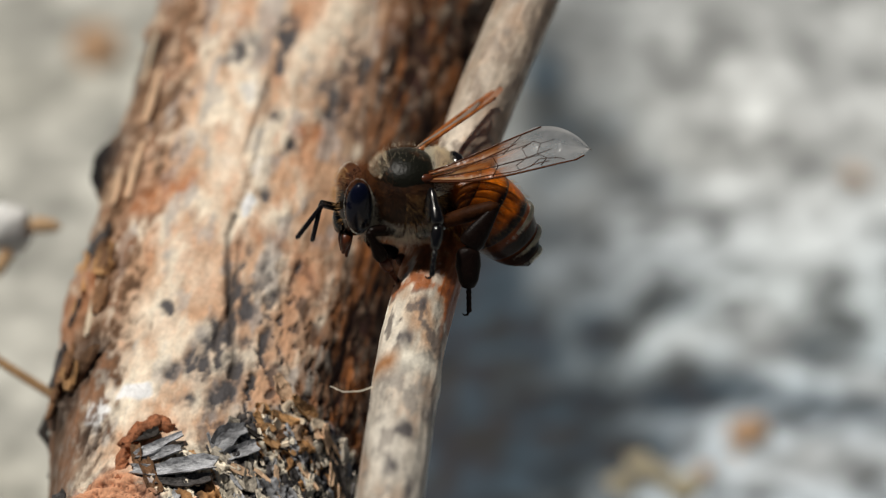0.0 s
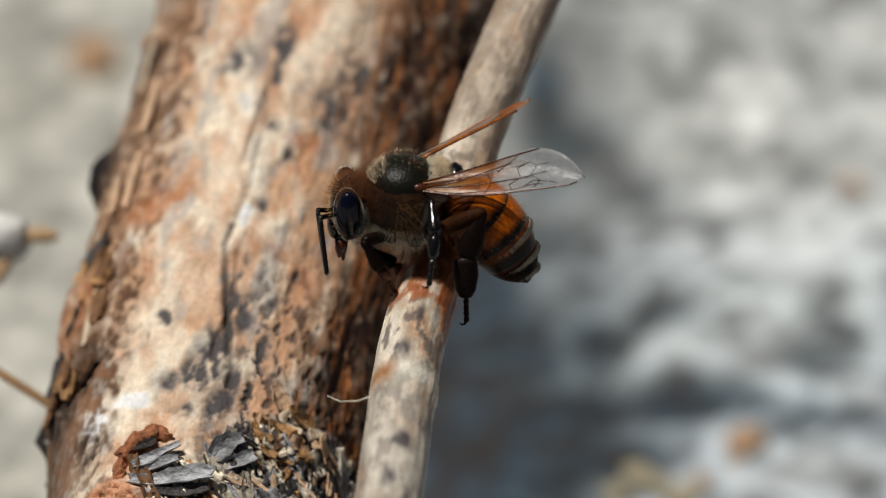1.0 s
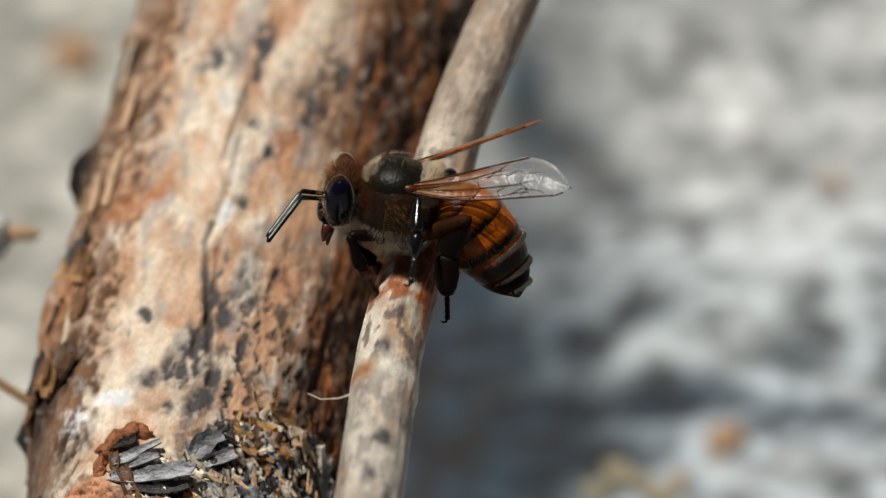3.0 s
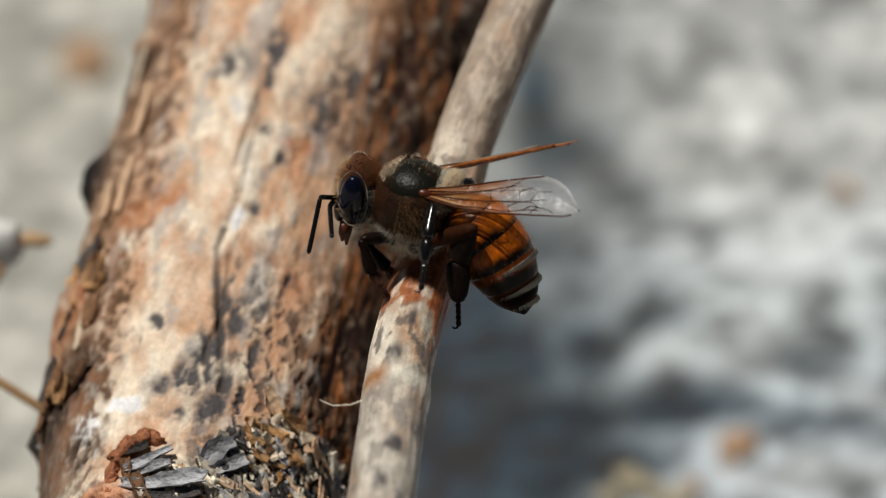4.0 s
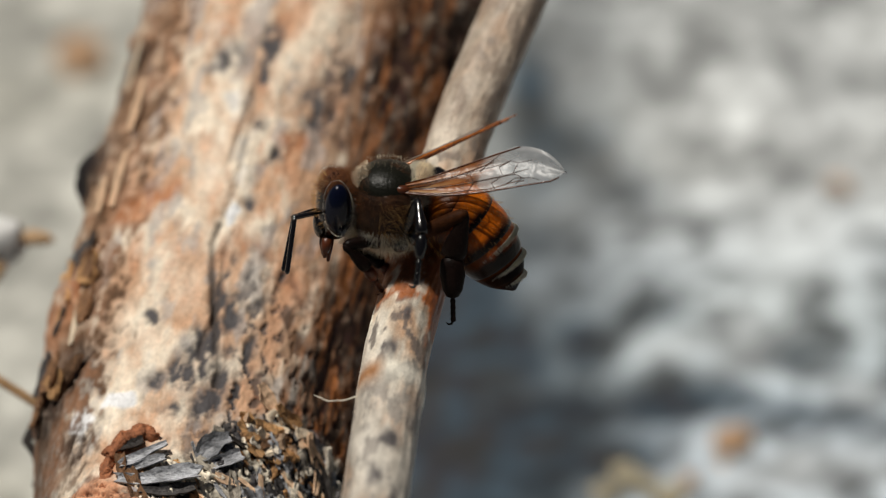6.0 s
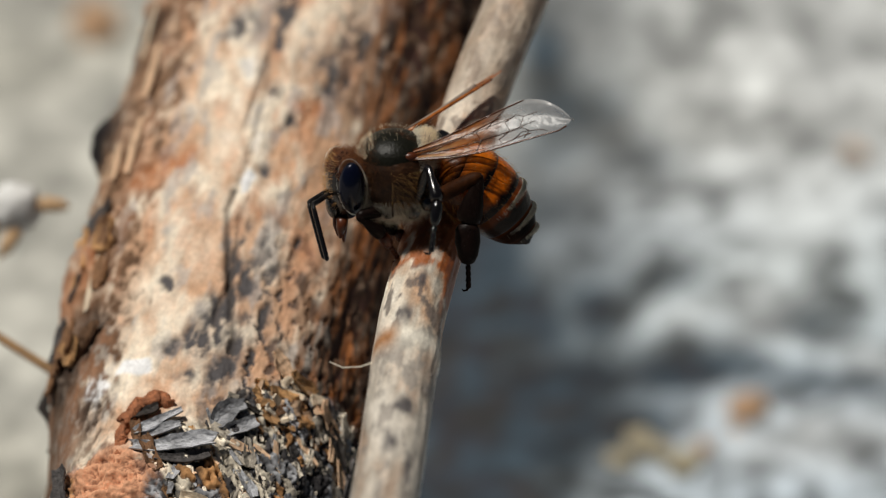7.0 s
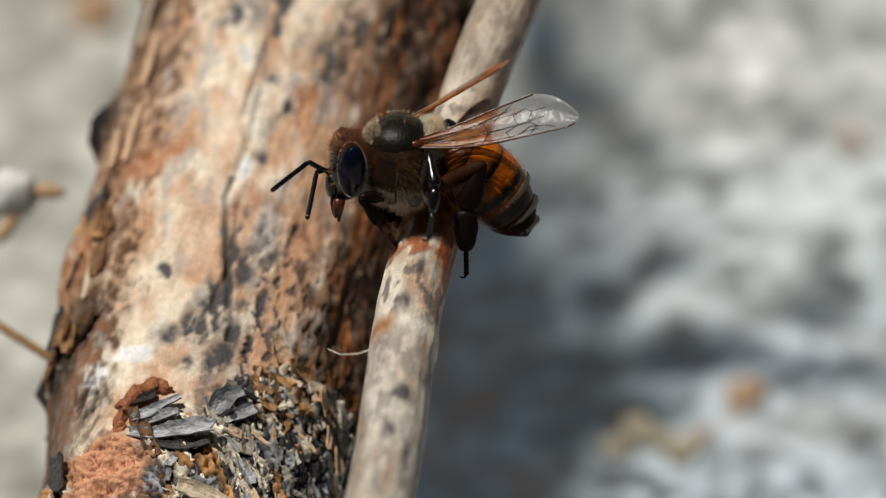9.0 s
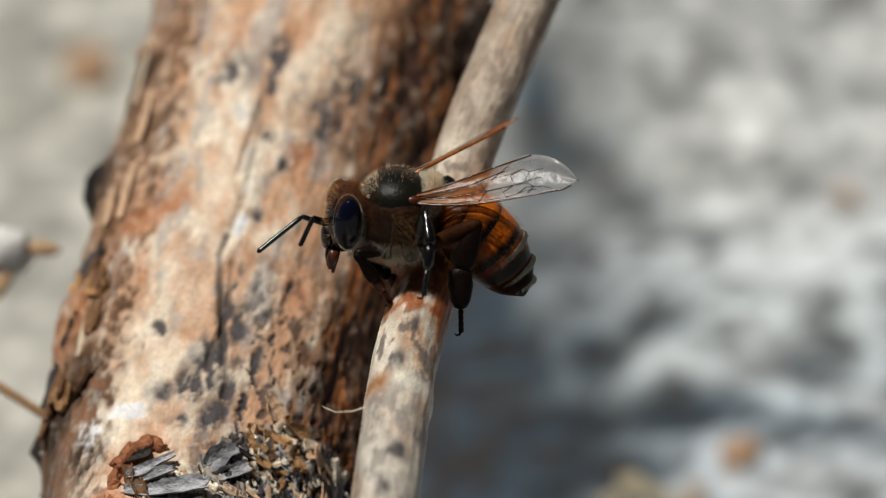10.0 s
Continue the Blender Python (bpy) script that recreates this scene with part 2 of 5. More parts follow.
# ---- ground ----
def build_ground():
    ax = np.concatenate([[-60, -6, -1, -0.3, -0.1], np.arange(-0.06, 0.0601, 0.0008), [0.1, 0.3, 1, 6, 60]])
    ay = np.concatenate([[-60, -6, -1, -0.3, -0.10, -0.03], np.arange(0.035, 0.1401, 0.0008), [0.2, 0.3, 1, 6, 60]])
    # dark patches: mottling, and soft shade beside the stalk painted into the colour
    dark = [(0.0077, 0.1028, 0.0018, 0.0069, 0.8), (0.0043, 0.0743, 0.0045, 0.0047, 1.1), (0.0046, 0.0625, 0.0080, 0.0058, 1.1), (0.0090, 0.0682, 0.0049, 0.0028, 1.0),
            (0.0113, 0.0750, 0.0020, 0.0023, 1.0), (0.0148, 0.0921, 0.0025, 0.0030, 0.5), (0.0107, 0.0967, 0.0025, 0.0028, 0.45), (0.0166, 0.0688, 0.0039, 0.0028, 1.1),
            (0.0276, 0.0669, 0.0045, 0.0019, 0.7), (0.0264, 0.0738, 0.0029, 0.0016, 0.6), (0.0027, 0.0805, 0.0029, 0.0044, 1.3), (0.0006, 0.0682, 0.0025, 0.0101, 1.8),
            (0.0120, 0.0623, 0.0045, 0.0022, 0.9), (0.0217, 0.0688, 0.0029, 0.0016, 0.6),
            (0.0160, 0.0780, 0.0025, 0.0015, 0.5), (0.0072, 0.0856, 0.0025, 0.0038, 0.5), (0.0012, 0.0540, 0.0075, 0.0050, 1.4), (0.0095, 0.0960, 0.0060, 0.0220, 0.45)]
    pale = [(0.0228, 0.0749, 0.0027, 0.0038, 0.9), (0.0295, 0.1021, 0.0053, 0.0088, 0.45), (0.0301, 0.0688, 0.0029, 0.0025, 0.8), (0.0265, 0.0605, 0.0082, 0.0028, 1.0),
            (0.0066, 0.0721, 0.0025, 0.0014, 0.6), (0.0171, 0.0743, 0.0031, 0.0016, 0.7), (0.0204, 0.0646, 0.0025, 0.0016, 0.5), (0.0135, 0.0600, 0.0029, 0.0019, 0.7),
            (0.0269, 0.0849, 0.0041, 0.0044, 0.4), (0.0175, 0.0980, 0.0037, 0.0031, 0.35)]
    verts, cols = [], []
    for y in ay:
        for x in ax:
            p = Vector((x, y, 0))
            h = noise.fractal(p * 90, 0.8, 2.0, 5)
            near = abs(x) < 0.2 and abs(y) < 0.25
            verts.append((*(on_ground(x, y) if near else (x, y)), h * 0.0009 if near else 0))
            big = noise.fractal(Vector((x * 45, y * 75, 3.1)), 0.9, 2.0, 4)
            mid = noise.fractal(Vector((x * 190, y * 230, 7.7)), 0.9, 2.0, 3)
            fine = noise.fractal(Vector((x * 430, y * 470, 1.7)), 0.9, 2.0, 3)
            calm = 0.45 if x < -0.012 else np.interp(y, [0.080, 0.098], [1.25, 0.8])
            c = (Vector((0.400, 0.402, 0.384)) if x < -0.012 else Vector((0.364, 0.420, 0.466)).lerp(Vector((0.400, 0.416, 0.412)), max(0, min(1, (y - 0.074) / 0.02)))) * max(0.22, min(2.0, 1.12 + calm * (0.30 * big + 0.45 * mid + 1.7 * fine)))
            warm = max(0, noise.noise(Vector((x * 60, y * 60, 9.2)))) * 0.5 + (0.35 if x < -0.012 else 0)
            c = Vector((c.x * (1 + 0.10 * warm), c.y * (1 + 0.05 * warm), c.z * (1 - 0.12 * warm)))
            for dx, dy, rx, ry, s in pale:
                w = math.exp(-((x - dx) / rx) ** 2 - ((y - dy) / ry) ** 2) * s * 0.7 * (1.0 + 0.5 * mid + 0.5 * fine)
                c = c.lerp(Vector((0.65, 0.68, 0.69)), max(0, min(1, w)))
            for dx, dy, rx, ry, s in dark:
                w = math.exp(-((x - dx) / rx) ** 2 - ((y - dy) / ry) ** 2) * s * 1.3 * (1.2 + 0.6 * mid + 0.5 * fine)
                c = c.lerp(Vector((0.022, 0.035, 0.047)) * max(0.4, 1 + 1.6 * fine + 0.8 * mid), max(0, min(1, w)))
            far = max(0.0, min(1.0, (max(abs(x) - 0.055, 0.045 - y, y - 0.13)) / 0.03))
            c = c.lerp(Vector((0.22, 0.215, 0.205)), far)
            verts[-1] = (*verts[-1][:2], verts[-1][2] * (1 - far))
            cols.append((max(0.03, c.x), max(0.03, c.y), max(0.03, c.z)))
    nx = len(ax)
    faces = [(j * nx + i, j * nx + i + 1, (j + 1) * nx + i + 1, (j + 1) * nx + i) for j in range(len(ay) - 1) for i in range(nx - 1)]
    tagged(new("ground", mesh_of("ground", verts, faces, EARTH, cols)), "pale grey stony ground with dark mottling and painted-in shade", "ground", kind="structure")


build_ground()

# ---- thick dead stem ----
STEM_FOOT, STEM_TOP = Vector((-13.2, -13.5, -7.2)), Vector((-6.85, 14.3, -26.5))
STEM_DIR = (STEM_TOP - STEM_FOOT).normalized()
STEM_FRONT = (Vector((0, 0, 1)) - STEM_DIR * STEM_DIR.z).normalized()
STEM_SIDE = STEM_FRONT.cross(STEM_DIR)
if STEM_SIDE.x < 0:
    STEM_SIDE = -STEM_SIDE
# weathering on the stem: height, angle round it, their spreads, strength
GREY = [(24.5, -8, 2.0, 3, 1.0), (24.7, 22, 1.7, 8, 0.7), (28.4, 45, 1.5, 8, 1.0), (21.9, 16, 2.0, 9, 0.6), (19.8, -5, 0.5, 3, 1.0), (18.0, 4, 0.5, 3,
        1.0), (26.3, -82, 1.2, 18, 0.8), (24.1, -24, 1.2, 8, 0.6), (21.4, 29, 1.7, 9, 0.6), (14.3, -2, 0.7, 3, 0.6), (4.7, -6, 1.5, 6, 0.8), (6.4,
        -27, 0.4, 4, 1.0), (7.3, 2, 1.4, 4, 0.9), (3.2, 4, 1.7, 4, 0.9), (10.7, 17, 0.5, 2, 0.8), (8.2, 23, 0.9, 2, 1.0)]
GREYB = [(6.9, 30, 0.7, 2, 1.0), (5.8, 11, 0.9, 2, 0.8), (8.6, 13, 0.5, 2, 0.8), (2.8, -10, 1.2, 6, 0.9), (2.4, -20, 0.7, 5, 0.5), (1.3, 1, 1.2, 6,
        1.0), (3.9, 20, 0.5, 5, 0.8), (0.5, -11, 0.5, 4, 0.6), (-1.3, -50, 1.1, 7, 0.7), (8.2, 45, 3.1, 7, 0.9), (6.0, 43, 1.5, 6, 1.0), (1.5, 41,
        0.4, 10, 0.9), (25.3, 37, 2.7, 10, 0.8), (2.9, -73, 2.0, 13, 1.0), (4.2, -59, 1.7, 8, 0.9), (6.3, -3, 4.4, 2, 1.0), (10.4, 4, 1.4, 2, 0.6)]
RUST = [(14.4, -47, 1.5, 12, 1.1), (15.0, -35, 0.9, 7, 0.8), (19.0, 7, 1.0, 6, 0.9), (26.3, -27, 1.4, 6, 0.6), (10.5, 24, 2.4, 7, 0.6), (10.2, 38,
        2.0, 8, 0.8), (12.0, 52, 3.1, 9, 1.0), (2.7, 20, 0.5, 4, 1.0), (-2.0, -24, 1.0, 5, 1.0), (-4.7, -25, 1.5, 10, 1.0), (9.3, -86, 2.0, 26, 1.0),
        (10.4, -67, 2.0, 12, 0.9), (7.0, -86, 1.7, 17, 0.9), (11.9, 4, 1.0, 6, 0.5), (11.3, -27, 1.0, 9, 0.4), (28.5, 37, 4.8, 10, 0.8)]
PALE = [(3.9, -24, 1.3, 4, 0.8), (21.3, -17, 1.3, 6, 1.0), (13.6, -7, 1.2, 3, 1.4), (16.2, -19, 1.5, 7, 0.8), (27.0, 12, 2.4, 11, 0.7), (1.1, -31, 0.7, 9, 1.5), (0.1, -47,
        1.3, 9, 1.5), (16.1, -6, 1.5, 4, 0.9), (18.8, -18, 1.9, 5, 0.8), (6.2, -37, 2.0, 10, 0.6), (4.1, -18, 0.9, 2, 0.6), (3.0, -30, 1.7, 9, 0.5),
        (-3.4, -48, 1.7, 9, 0.7), (8.6, -18, 1.7, 8, 0.4), (23.6, 5, 2.0, 8, 0.4)]


def stem_point(s, deg, r=8.6):
    a = radians(deg)
    return STEM_FOOT + STEM_DIR * s + STEM_FRONT * math.cos(a) * r + STEM_SIDE * math.sin(a) * r


def stem_radius(s):
    return 8.6 + 0.004 * s


def swell(s, deg):
    """Extra girth of the old bark left on the flanks, in millimetres."""
    return np.interp(s, [-8, -5, -2, 1, 4, 25], [-1.3, -1.2, -0.8, -0.1, 0.5, 0.55]) * math.exp(-((deg + 84) / 28) ** 2) + np.interp(s, [8, 20, 35], [0, 0.7, 1.9]) * math.exp(-((deg - 88) / 32) ** 2)


def crust(s, deg):
    """How far the torn, crusty bark covers the stem here, 0 to 1."""
    edge = np.interp(deg, [-60, -45, -28, -16, 5, 12, 25, 60], [-4.6, -4.3, -3.4, -2.2, -0.9, 1.2, 2.6, 2.8]) + 0.9 * noise.noise(Vector((deg * 0.06, s * 0.3, 4.4)))
    return max(0.0, min(1.0, (edge - s) / 1.2))


def build_stem():
    ss = np.concatenate([[-260, -180, -120, -80, -50, -25, -14], np.arange(-9.0, 3.2, 0.085), np.arange(3.2, 35.0, 0.14), [36.0]])
    degs = np.concatenate([np.arange(-105, -62, 1.0), np.arange(-62, 78, 0.6), np.arange(78, 105, 1.2), np.arange(105, 255, 10)])
    S, D = np.meshgrid(ss, degs, indexing="ij")

    warp = np.array([[noise.noise(Vector((d * 0.12, s * 0.9, 21.0))) for d in degs] for s in ss])
    twist = np.array([[noise.noise(Vector((d * 0.12, s * 0.9, 33.0))) for d in degs] for s in ss])

    def cover(rows):
        w = np.zeros_like(S)
        for s, d, ls, ld, k in rows:
            w = np.maximum(w, k * np.exp(-(((S - s + 0.6 * warp) / ls) ** 2 + ((D - d + 3 * twist) / ld) ** 2) ** 1.5))
        return w

    W = {"grey": np.maximum(cover(GREY), cover(GREYB)), "rust": cover(RUST) * 0.95, "pale": cover(PALE)}
    verts, cols = [], []
    tan, dark, rust, pale = Vector((0.64, 0.44, 0.30)), Vector((0.085, 0.078, 0.080)), Vector((0.46, 0.175, 0.070)), Vector((0.93, 0.83, 0.67))
    for i, s in enumerate(ss):
        fine = -9.2 < s < 35
        for k, d in enumerate(degs):
            a = d * 0.142
            fib = noise.fractal(Vector((a * 2.2, s * 0.28, 0.3)), 0.9, 2.1, 4)
            blot = noise.fractal(Vector((a * 0.55, s * 0.30, 5.3)), 0.9, 2.1, 4)
            spk = noise.fractal(Vector((a * 1.7, s * 1.1, 9.9)), 0.8, 2.1, 4)
            cr = crust(s, d) if s < 6 else 0.0
            r = stem_radius(s) + swell(s, d) * (1 + 0.5 * blot) + 0.22 * blot + 0.05 * fib
            pink = noise.fractal(Vector((a * 0.6, s * 0.26, 14.2)), 0.8, 2.1, 4)
            c = tan * (1 + 0.16 * fib)
            c = c.lerp(pale, max(0, min(0.9, 0.25 + blot * 1.5)) * 0.9)
            c = c.lerp(Vector((0.60, 0.36, 0.22)), max(0, min(0.9, -0.05 - blot * 1.8)))
            c = c.lerp(Vector((0.62, 0.29, 0.15)), max(0, min(0.45, pink * 1.8 - 0.2)) * np.interp(s, [3, 10], [0.4, 1.0]))
            c = c.lerp(Vector((0.40, 0.38, 0.37)), max(0, min(0.6, -pink * 2.4 - 0.45)))
            c = c.lerp(pale, max(0, min(1, W["pale"][i, k] * (0.9 + 0.4 * spk))))
            if W["pale"][i, k] > 0.75:
                c = c.lerp(Vector((0.88, 0.88, 0.88)), min(1, (W["pale"][i, k] - 0.75) * 2.2))
            c = c.lerp(rust, max(0, min(1, W["rust"][i, k] * (0.75 + 0.9 * spk))))
            g = max(0, min(1, W["grey"][i, k] * 1.8 * (0.75 + 0.9 * spk)))
            # scattered dark specks towards the foot and the sheltered flank
            low = max(0.0, min(1.0, (13 - s) / 6)) * max(0.0, min(1.0, (d + 12) / 20))
            g = max(g, low * max(0, min(1, (spk - 0.08) * 6)))
            c = c.lerp(dark, g)
            r -= 0.16 * g
            # browner, then much darker: shade painted on the side turned from the sun
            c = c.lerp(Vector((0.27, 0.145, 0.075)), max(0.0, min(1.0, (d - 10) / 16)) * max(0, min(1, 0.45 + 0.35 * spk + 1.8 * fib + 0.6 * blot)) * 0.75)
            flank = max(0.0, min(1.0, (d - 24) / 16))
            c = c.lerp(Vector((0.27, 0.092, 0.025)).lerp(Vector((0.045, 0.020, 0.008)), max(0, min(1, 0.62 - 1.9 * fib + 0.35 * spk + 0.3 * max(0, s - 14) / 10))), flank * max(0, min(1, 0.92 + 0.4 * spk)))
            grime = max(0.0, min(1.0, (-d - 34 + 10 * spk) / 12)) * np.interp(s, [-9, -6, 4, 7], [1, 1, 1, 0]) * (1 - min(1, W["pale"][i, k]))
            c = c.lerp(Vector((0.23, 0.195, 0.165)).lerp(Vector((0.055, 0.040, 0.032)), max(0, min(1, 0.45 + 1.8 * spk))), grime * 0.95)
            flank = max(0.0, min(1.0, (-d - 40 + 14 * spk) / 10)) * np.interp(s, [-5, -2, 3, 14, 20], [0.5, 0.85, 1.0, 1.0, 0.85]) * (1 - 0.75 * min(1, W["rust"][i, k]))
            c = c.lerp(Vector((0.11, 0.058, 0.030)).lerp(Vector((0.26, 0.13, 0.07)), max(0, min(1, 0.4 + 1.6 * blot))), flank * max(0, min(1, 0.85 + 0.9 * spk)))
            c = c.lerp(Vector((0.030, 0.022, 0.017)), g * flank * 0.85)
            if cr > 0:
                u, v = s * 0.79 - a * 0.62, a * 0.79 + s * 0.62
                strip = noise.fractal(Vector((v * 2.2, u * 0.5, 2.2)), 0.8, 2.2, 4)
                bend = noise.fractal(Vector((a * 0.7, s * 0.7, 6.2)), 0.8, 2.2, 3)
                # overlapping scales of bark, longer than wide, each with a tone, a height and a lifted end of its own
                big = 0.62 + 0.25 * max(0, min(1, (s + 1.5) / 3))
                spot = Vector((v * 2.5 * big + 1.1 * bend, u * 1.05 * big + 0.9 * strip, 0.5 + 0.25 * bend))
                dist, feet = noise.voronoi(spot)
                gap = max(0.0, min(1.0, (dist[1] - dist[0]) / 0.22))
                kind = (feet[0].x * 12.9898 + feet[0].y * 78.233) % 1.0
                rise = (feet[0].x * 39.346 + feet[0].y * 11.135) % 1.0
                tone = Vector((0.045, 0.042, 0.044)) if kind < 0.22 else Vector((0.27, 0.275, 0.29)) if kind < 0.46 else Vector((0.68, 0.61, 0.49)) if kind < 0.86 else Vector((0.42, 0.22, 0.09))
                bark = tone * max(0.25, 1 + 1.3 * strip)
                bark = Vector((0.016, 0.013, 0.012)).lerp(bark, gap)
                q = gap * (0.35 + 0.5 * rise + 0.55 * (spot.y - feet[0].y)) - 0.35
                gran = math.exp(-(((s + 6.4) / 2.5) ** 2 + ((d + 30) / 17) ** 2) ** 2)
                lump = noise.fractal(Vector((a * 0.9, s * 0.9, 8.1)), 0.8, 2.1, 5)
                pit = abs(noise.fractal(Vector((a * 1.6, s * 1.6, 4.1)), 0.8, 2.1, 4))
                rusty = Vector((0.70, 0.36, 0.21)).lerp(Vector((0.13, 0.042, 0.018)), max(0, min(1, 0.85 - 5.5 * pit - 1.1 * lump + max(0, d + 20) * 0.05)))
                bark = bark.lerp(rusty, max(0, min(1, gran * 1.8 - 0.25 + 0.9 * lump * (gran > 0.05))))
                c = c.lerp(bark, cr)
                r += cr * ((0.14 + 0.42 * q + 0.12 * strip) * (1 - gran) + gran * (0.25 + 0.7 * lump + 0.3 * min(0.4, pit)))
            # the long crack that wanders down the middle
            if 2.5 < s < 26:
                cd = np.interp(s, [3.3, 8.2, 11.5, 15.4, 19.7, 24.3], [2.5, -6.4, -11.5, -8.0, -8.6, -12.9]) + 0.4 * noise.noise(Vector((0, s * 1.3, 5.5)))
                e = 1.3 * max(0.0, 1 - abs(d - cd) / 2.0) * (0.8 + 0.2 * math.sin(s * 0.9 + 1.0)) * (1.0 if s < 13 else 0.4)
                c = c.lerp(Vector((0.06, 0.05, 0.045)), min(1, e))
                r -= 0.25 * e
            for cs, cd, cl in ((8.0, -5 + 0.9 * math.sin(s), 4.6), (19.5, -13 + (s - 17) * 0.4, 3.0)):
                if abs(s - cs) < cl and abs(d - cd) < 1.6:
                    e = (1 - abs(d - cd) / 1.6) * (1 - (abs(s - cs) / cl) ** 4)
                    c = c.lerp(Vector((0.09, 0.07, 0.06)), e * 0.7)
                    r -= 0.22 * e
            # the swollen knot on the far flank
            kn = math.exp(-((s - 19.6) / 1.8) ** 2 - ((d + 90) / 14) ** 2)
            r += 1.2 * kn + 0.8 * math.exp(-((s - 10) / 2.5) ** 2 - ((d + 88) / 14) ** 2)
            c = c.lerp(Vector((0.018, 0.012, 0.010)), min(1, kn * 2.0))
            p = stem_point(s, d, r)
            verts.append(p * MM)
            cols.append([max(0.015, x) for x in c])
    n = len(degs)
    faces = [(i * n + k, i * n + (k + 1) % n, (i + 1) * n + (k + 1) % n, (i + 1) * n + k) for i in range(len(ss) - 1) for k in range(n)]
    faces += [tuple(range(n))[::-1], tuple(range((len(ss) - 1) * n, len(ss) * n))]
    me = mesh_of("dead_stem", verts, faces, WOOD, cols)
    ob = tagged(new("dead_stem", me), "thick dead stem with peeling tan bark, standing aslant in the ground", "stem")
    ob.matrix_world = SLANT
    return ob


stem = build_stem()


def shard(rng, length, width, thick, curl, cup=0.25, n=5, m=3):
    """A torn scrap of bark: a strip curled along and across, with a ragged outline and some thickness. z is out, y along."""
    top = []
    wave = rng.uniform(0, 6.3)
    for i in range(n):
        t = i / (n - 1)
        w = width * (0.35 + 0.65 * math.sin(math.pi * (0.12 + 0.76 * t))) * (1 + 0.22 * math.sin(wave + 5 * t) + rng.uniform(-0.1, 0.1))
        lift = curl * (t - 0.35) ** 2 * length
        off = (0.15 * math.sin(wave * 2 + 4 * t) + rng.uniform(-0.05, 0.05)) * width
        for k in range(m):
            u = 2 * k / (m - 1) - 1
            top.append(Vector((off + u * w / 2, (t - 0.5) * length + rng.uniform(-0.04, 0.04) * length, lift + cup * u * u * w + rng.uniform(0, 0.07) * width)))
    verts = top + [p - Vector((0, 0, thick)) for p in top]
    b = n * m
    faces = []
    for i in range(n - 1):
        for k in range(m - 1):
            a = i * m + k
            faces += [(a, a + 1, a + m + 1, a + m), (b + a + m, b + a + m + 1, b + a + 1, b + a)]
        a = i * m
        faces += [(a + m, b + a + m, b + a, a), (a + m - 1, b + a + m - 1, b + a + 2 * m - 1, a + 2 * m - 1)]
    for k in range(m - 1):
        a = (n - 1) * m + k
        faces += [(k, b + k, b + k + 1, k + 1), (a + 1, b + a + 1, b + a, a)]
    return verts, faces


def on_stem(s, deg, r, turn, tilt):
    a = radians(deg)
    out = STEM_FRONT * math.cos(a) + STEM_SIDE * math.sin(a)
    side = STEM_DIR.cross(out)
    m = Matrix((side, STEM_DIR, out)).transposed().to_4x4()
    return Matrix.Translation(stem_point(s, deg, r) * MM) @ m @ Matrix.Rotation(radians(turn), 4, "Z") @ Matrix.Rotation(radians(tilt), 4, "X")


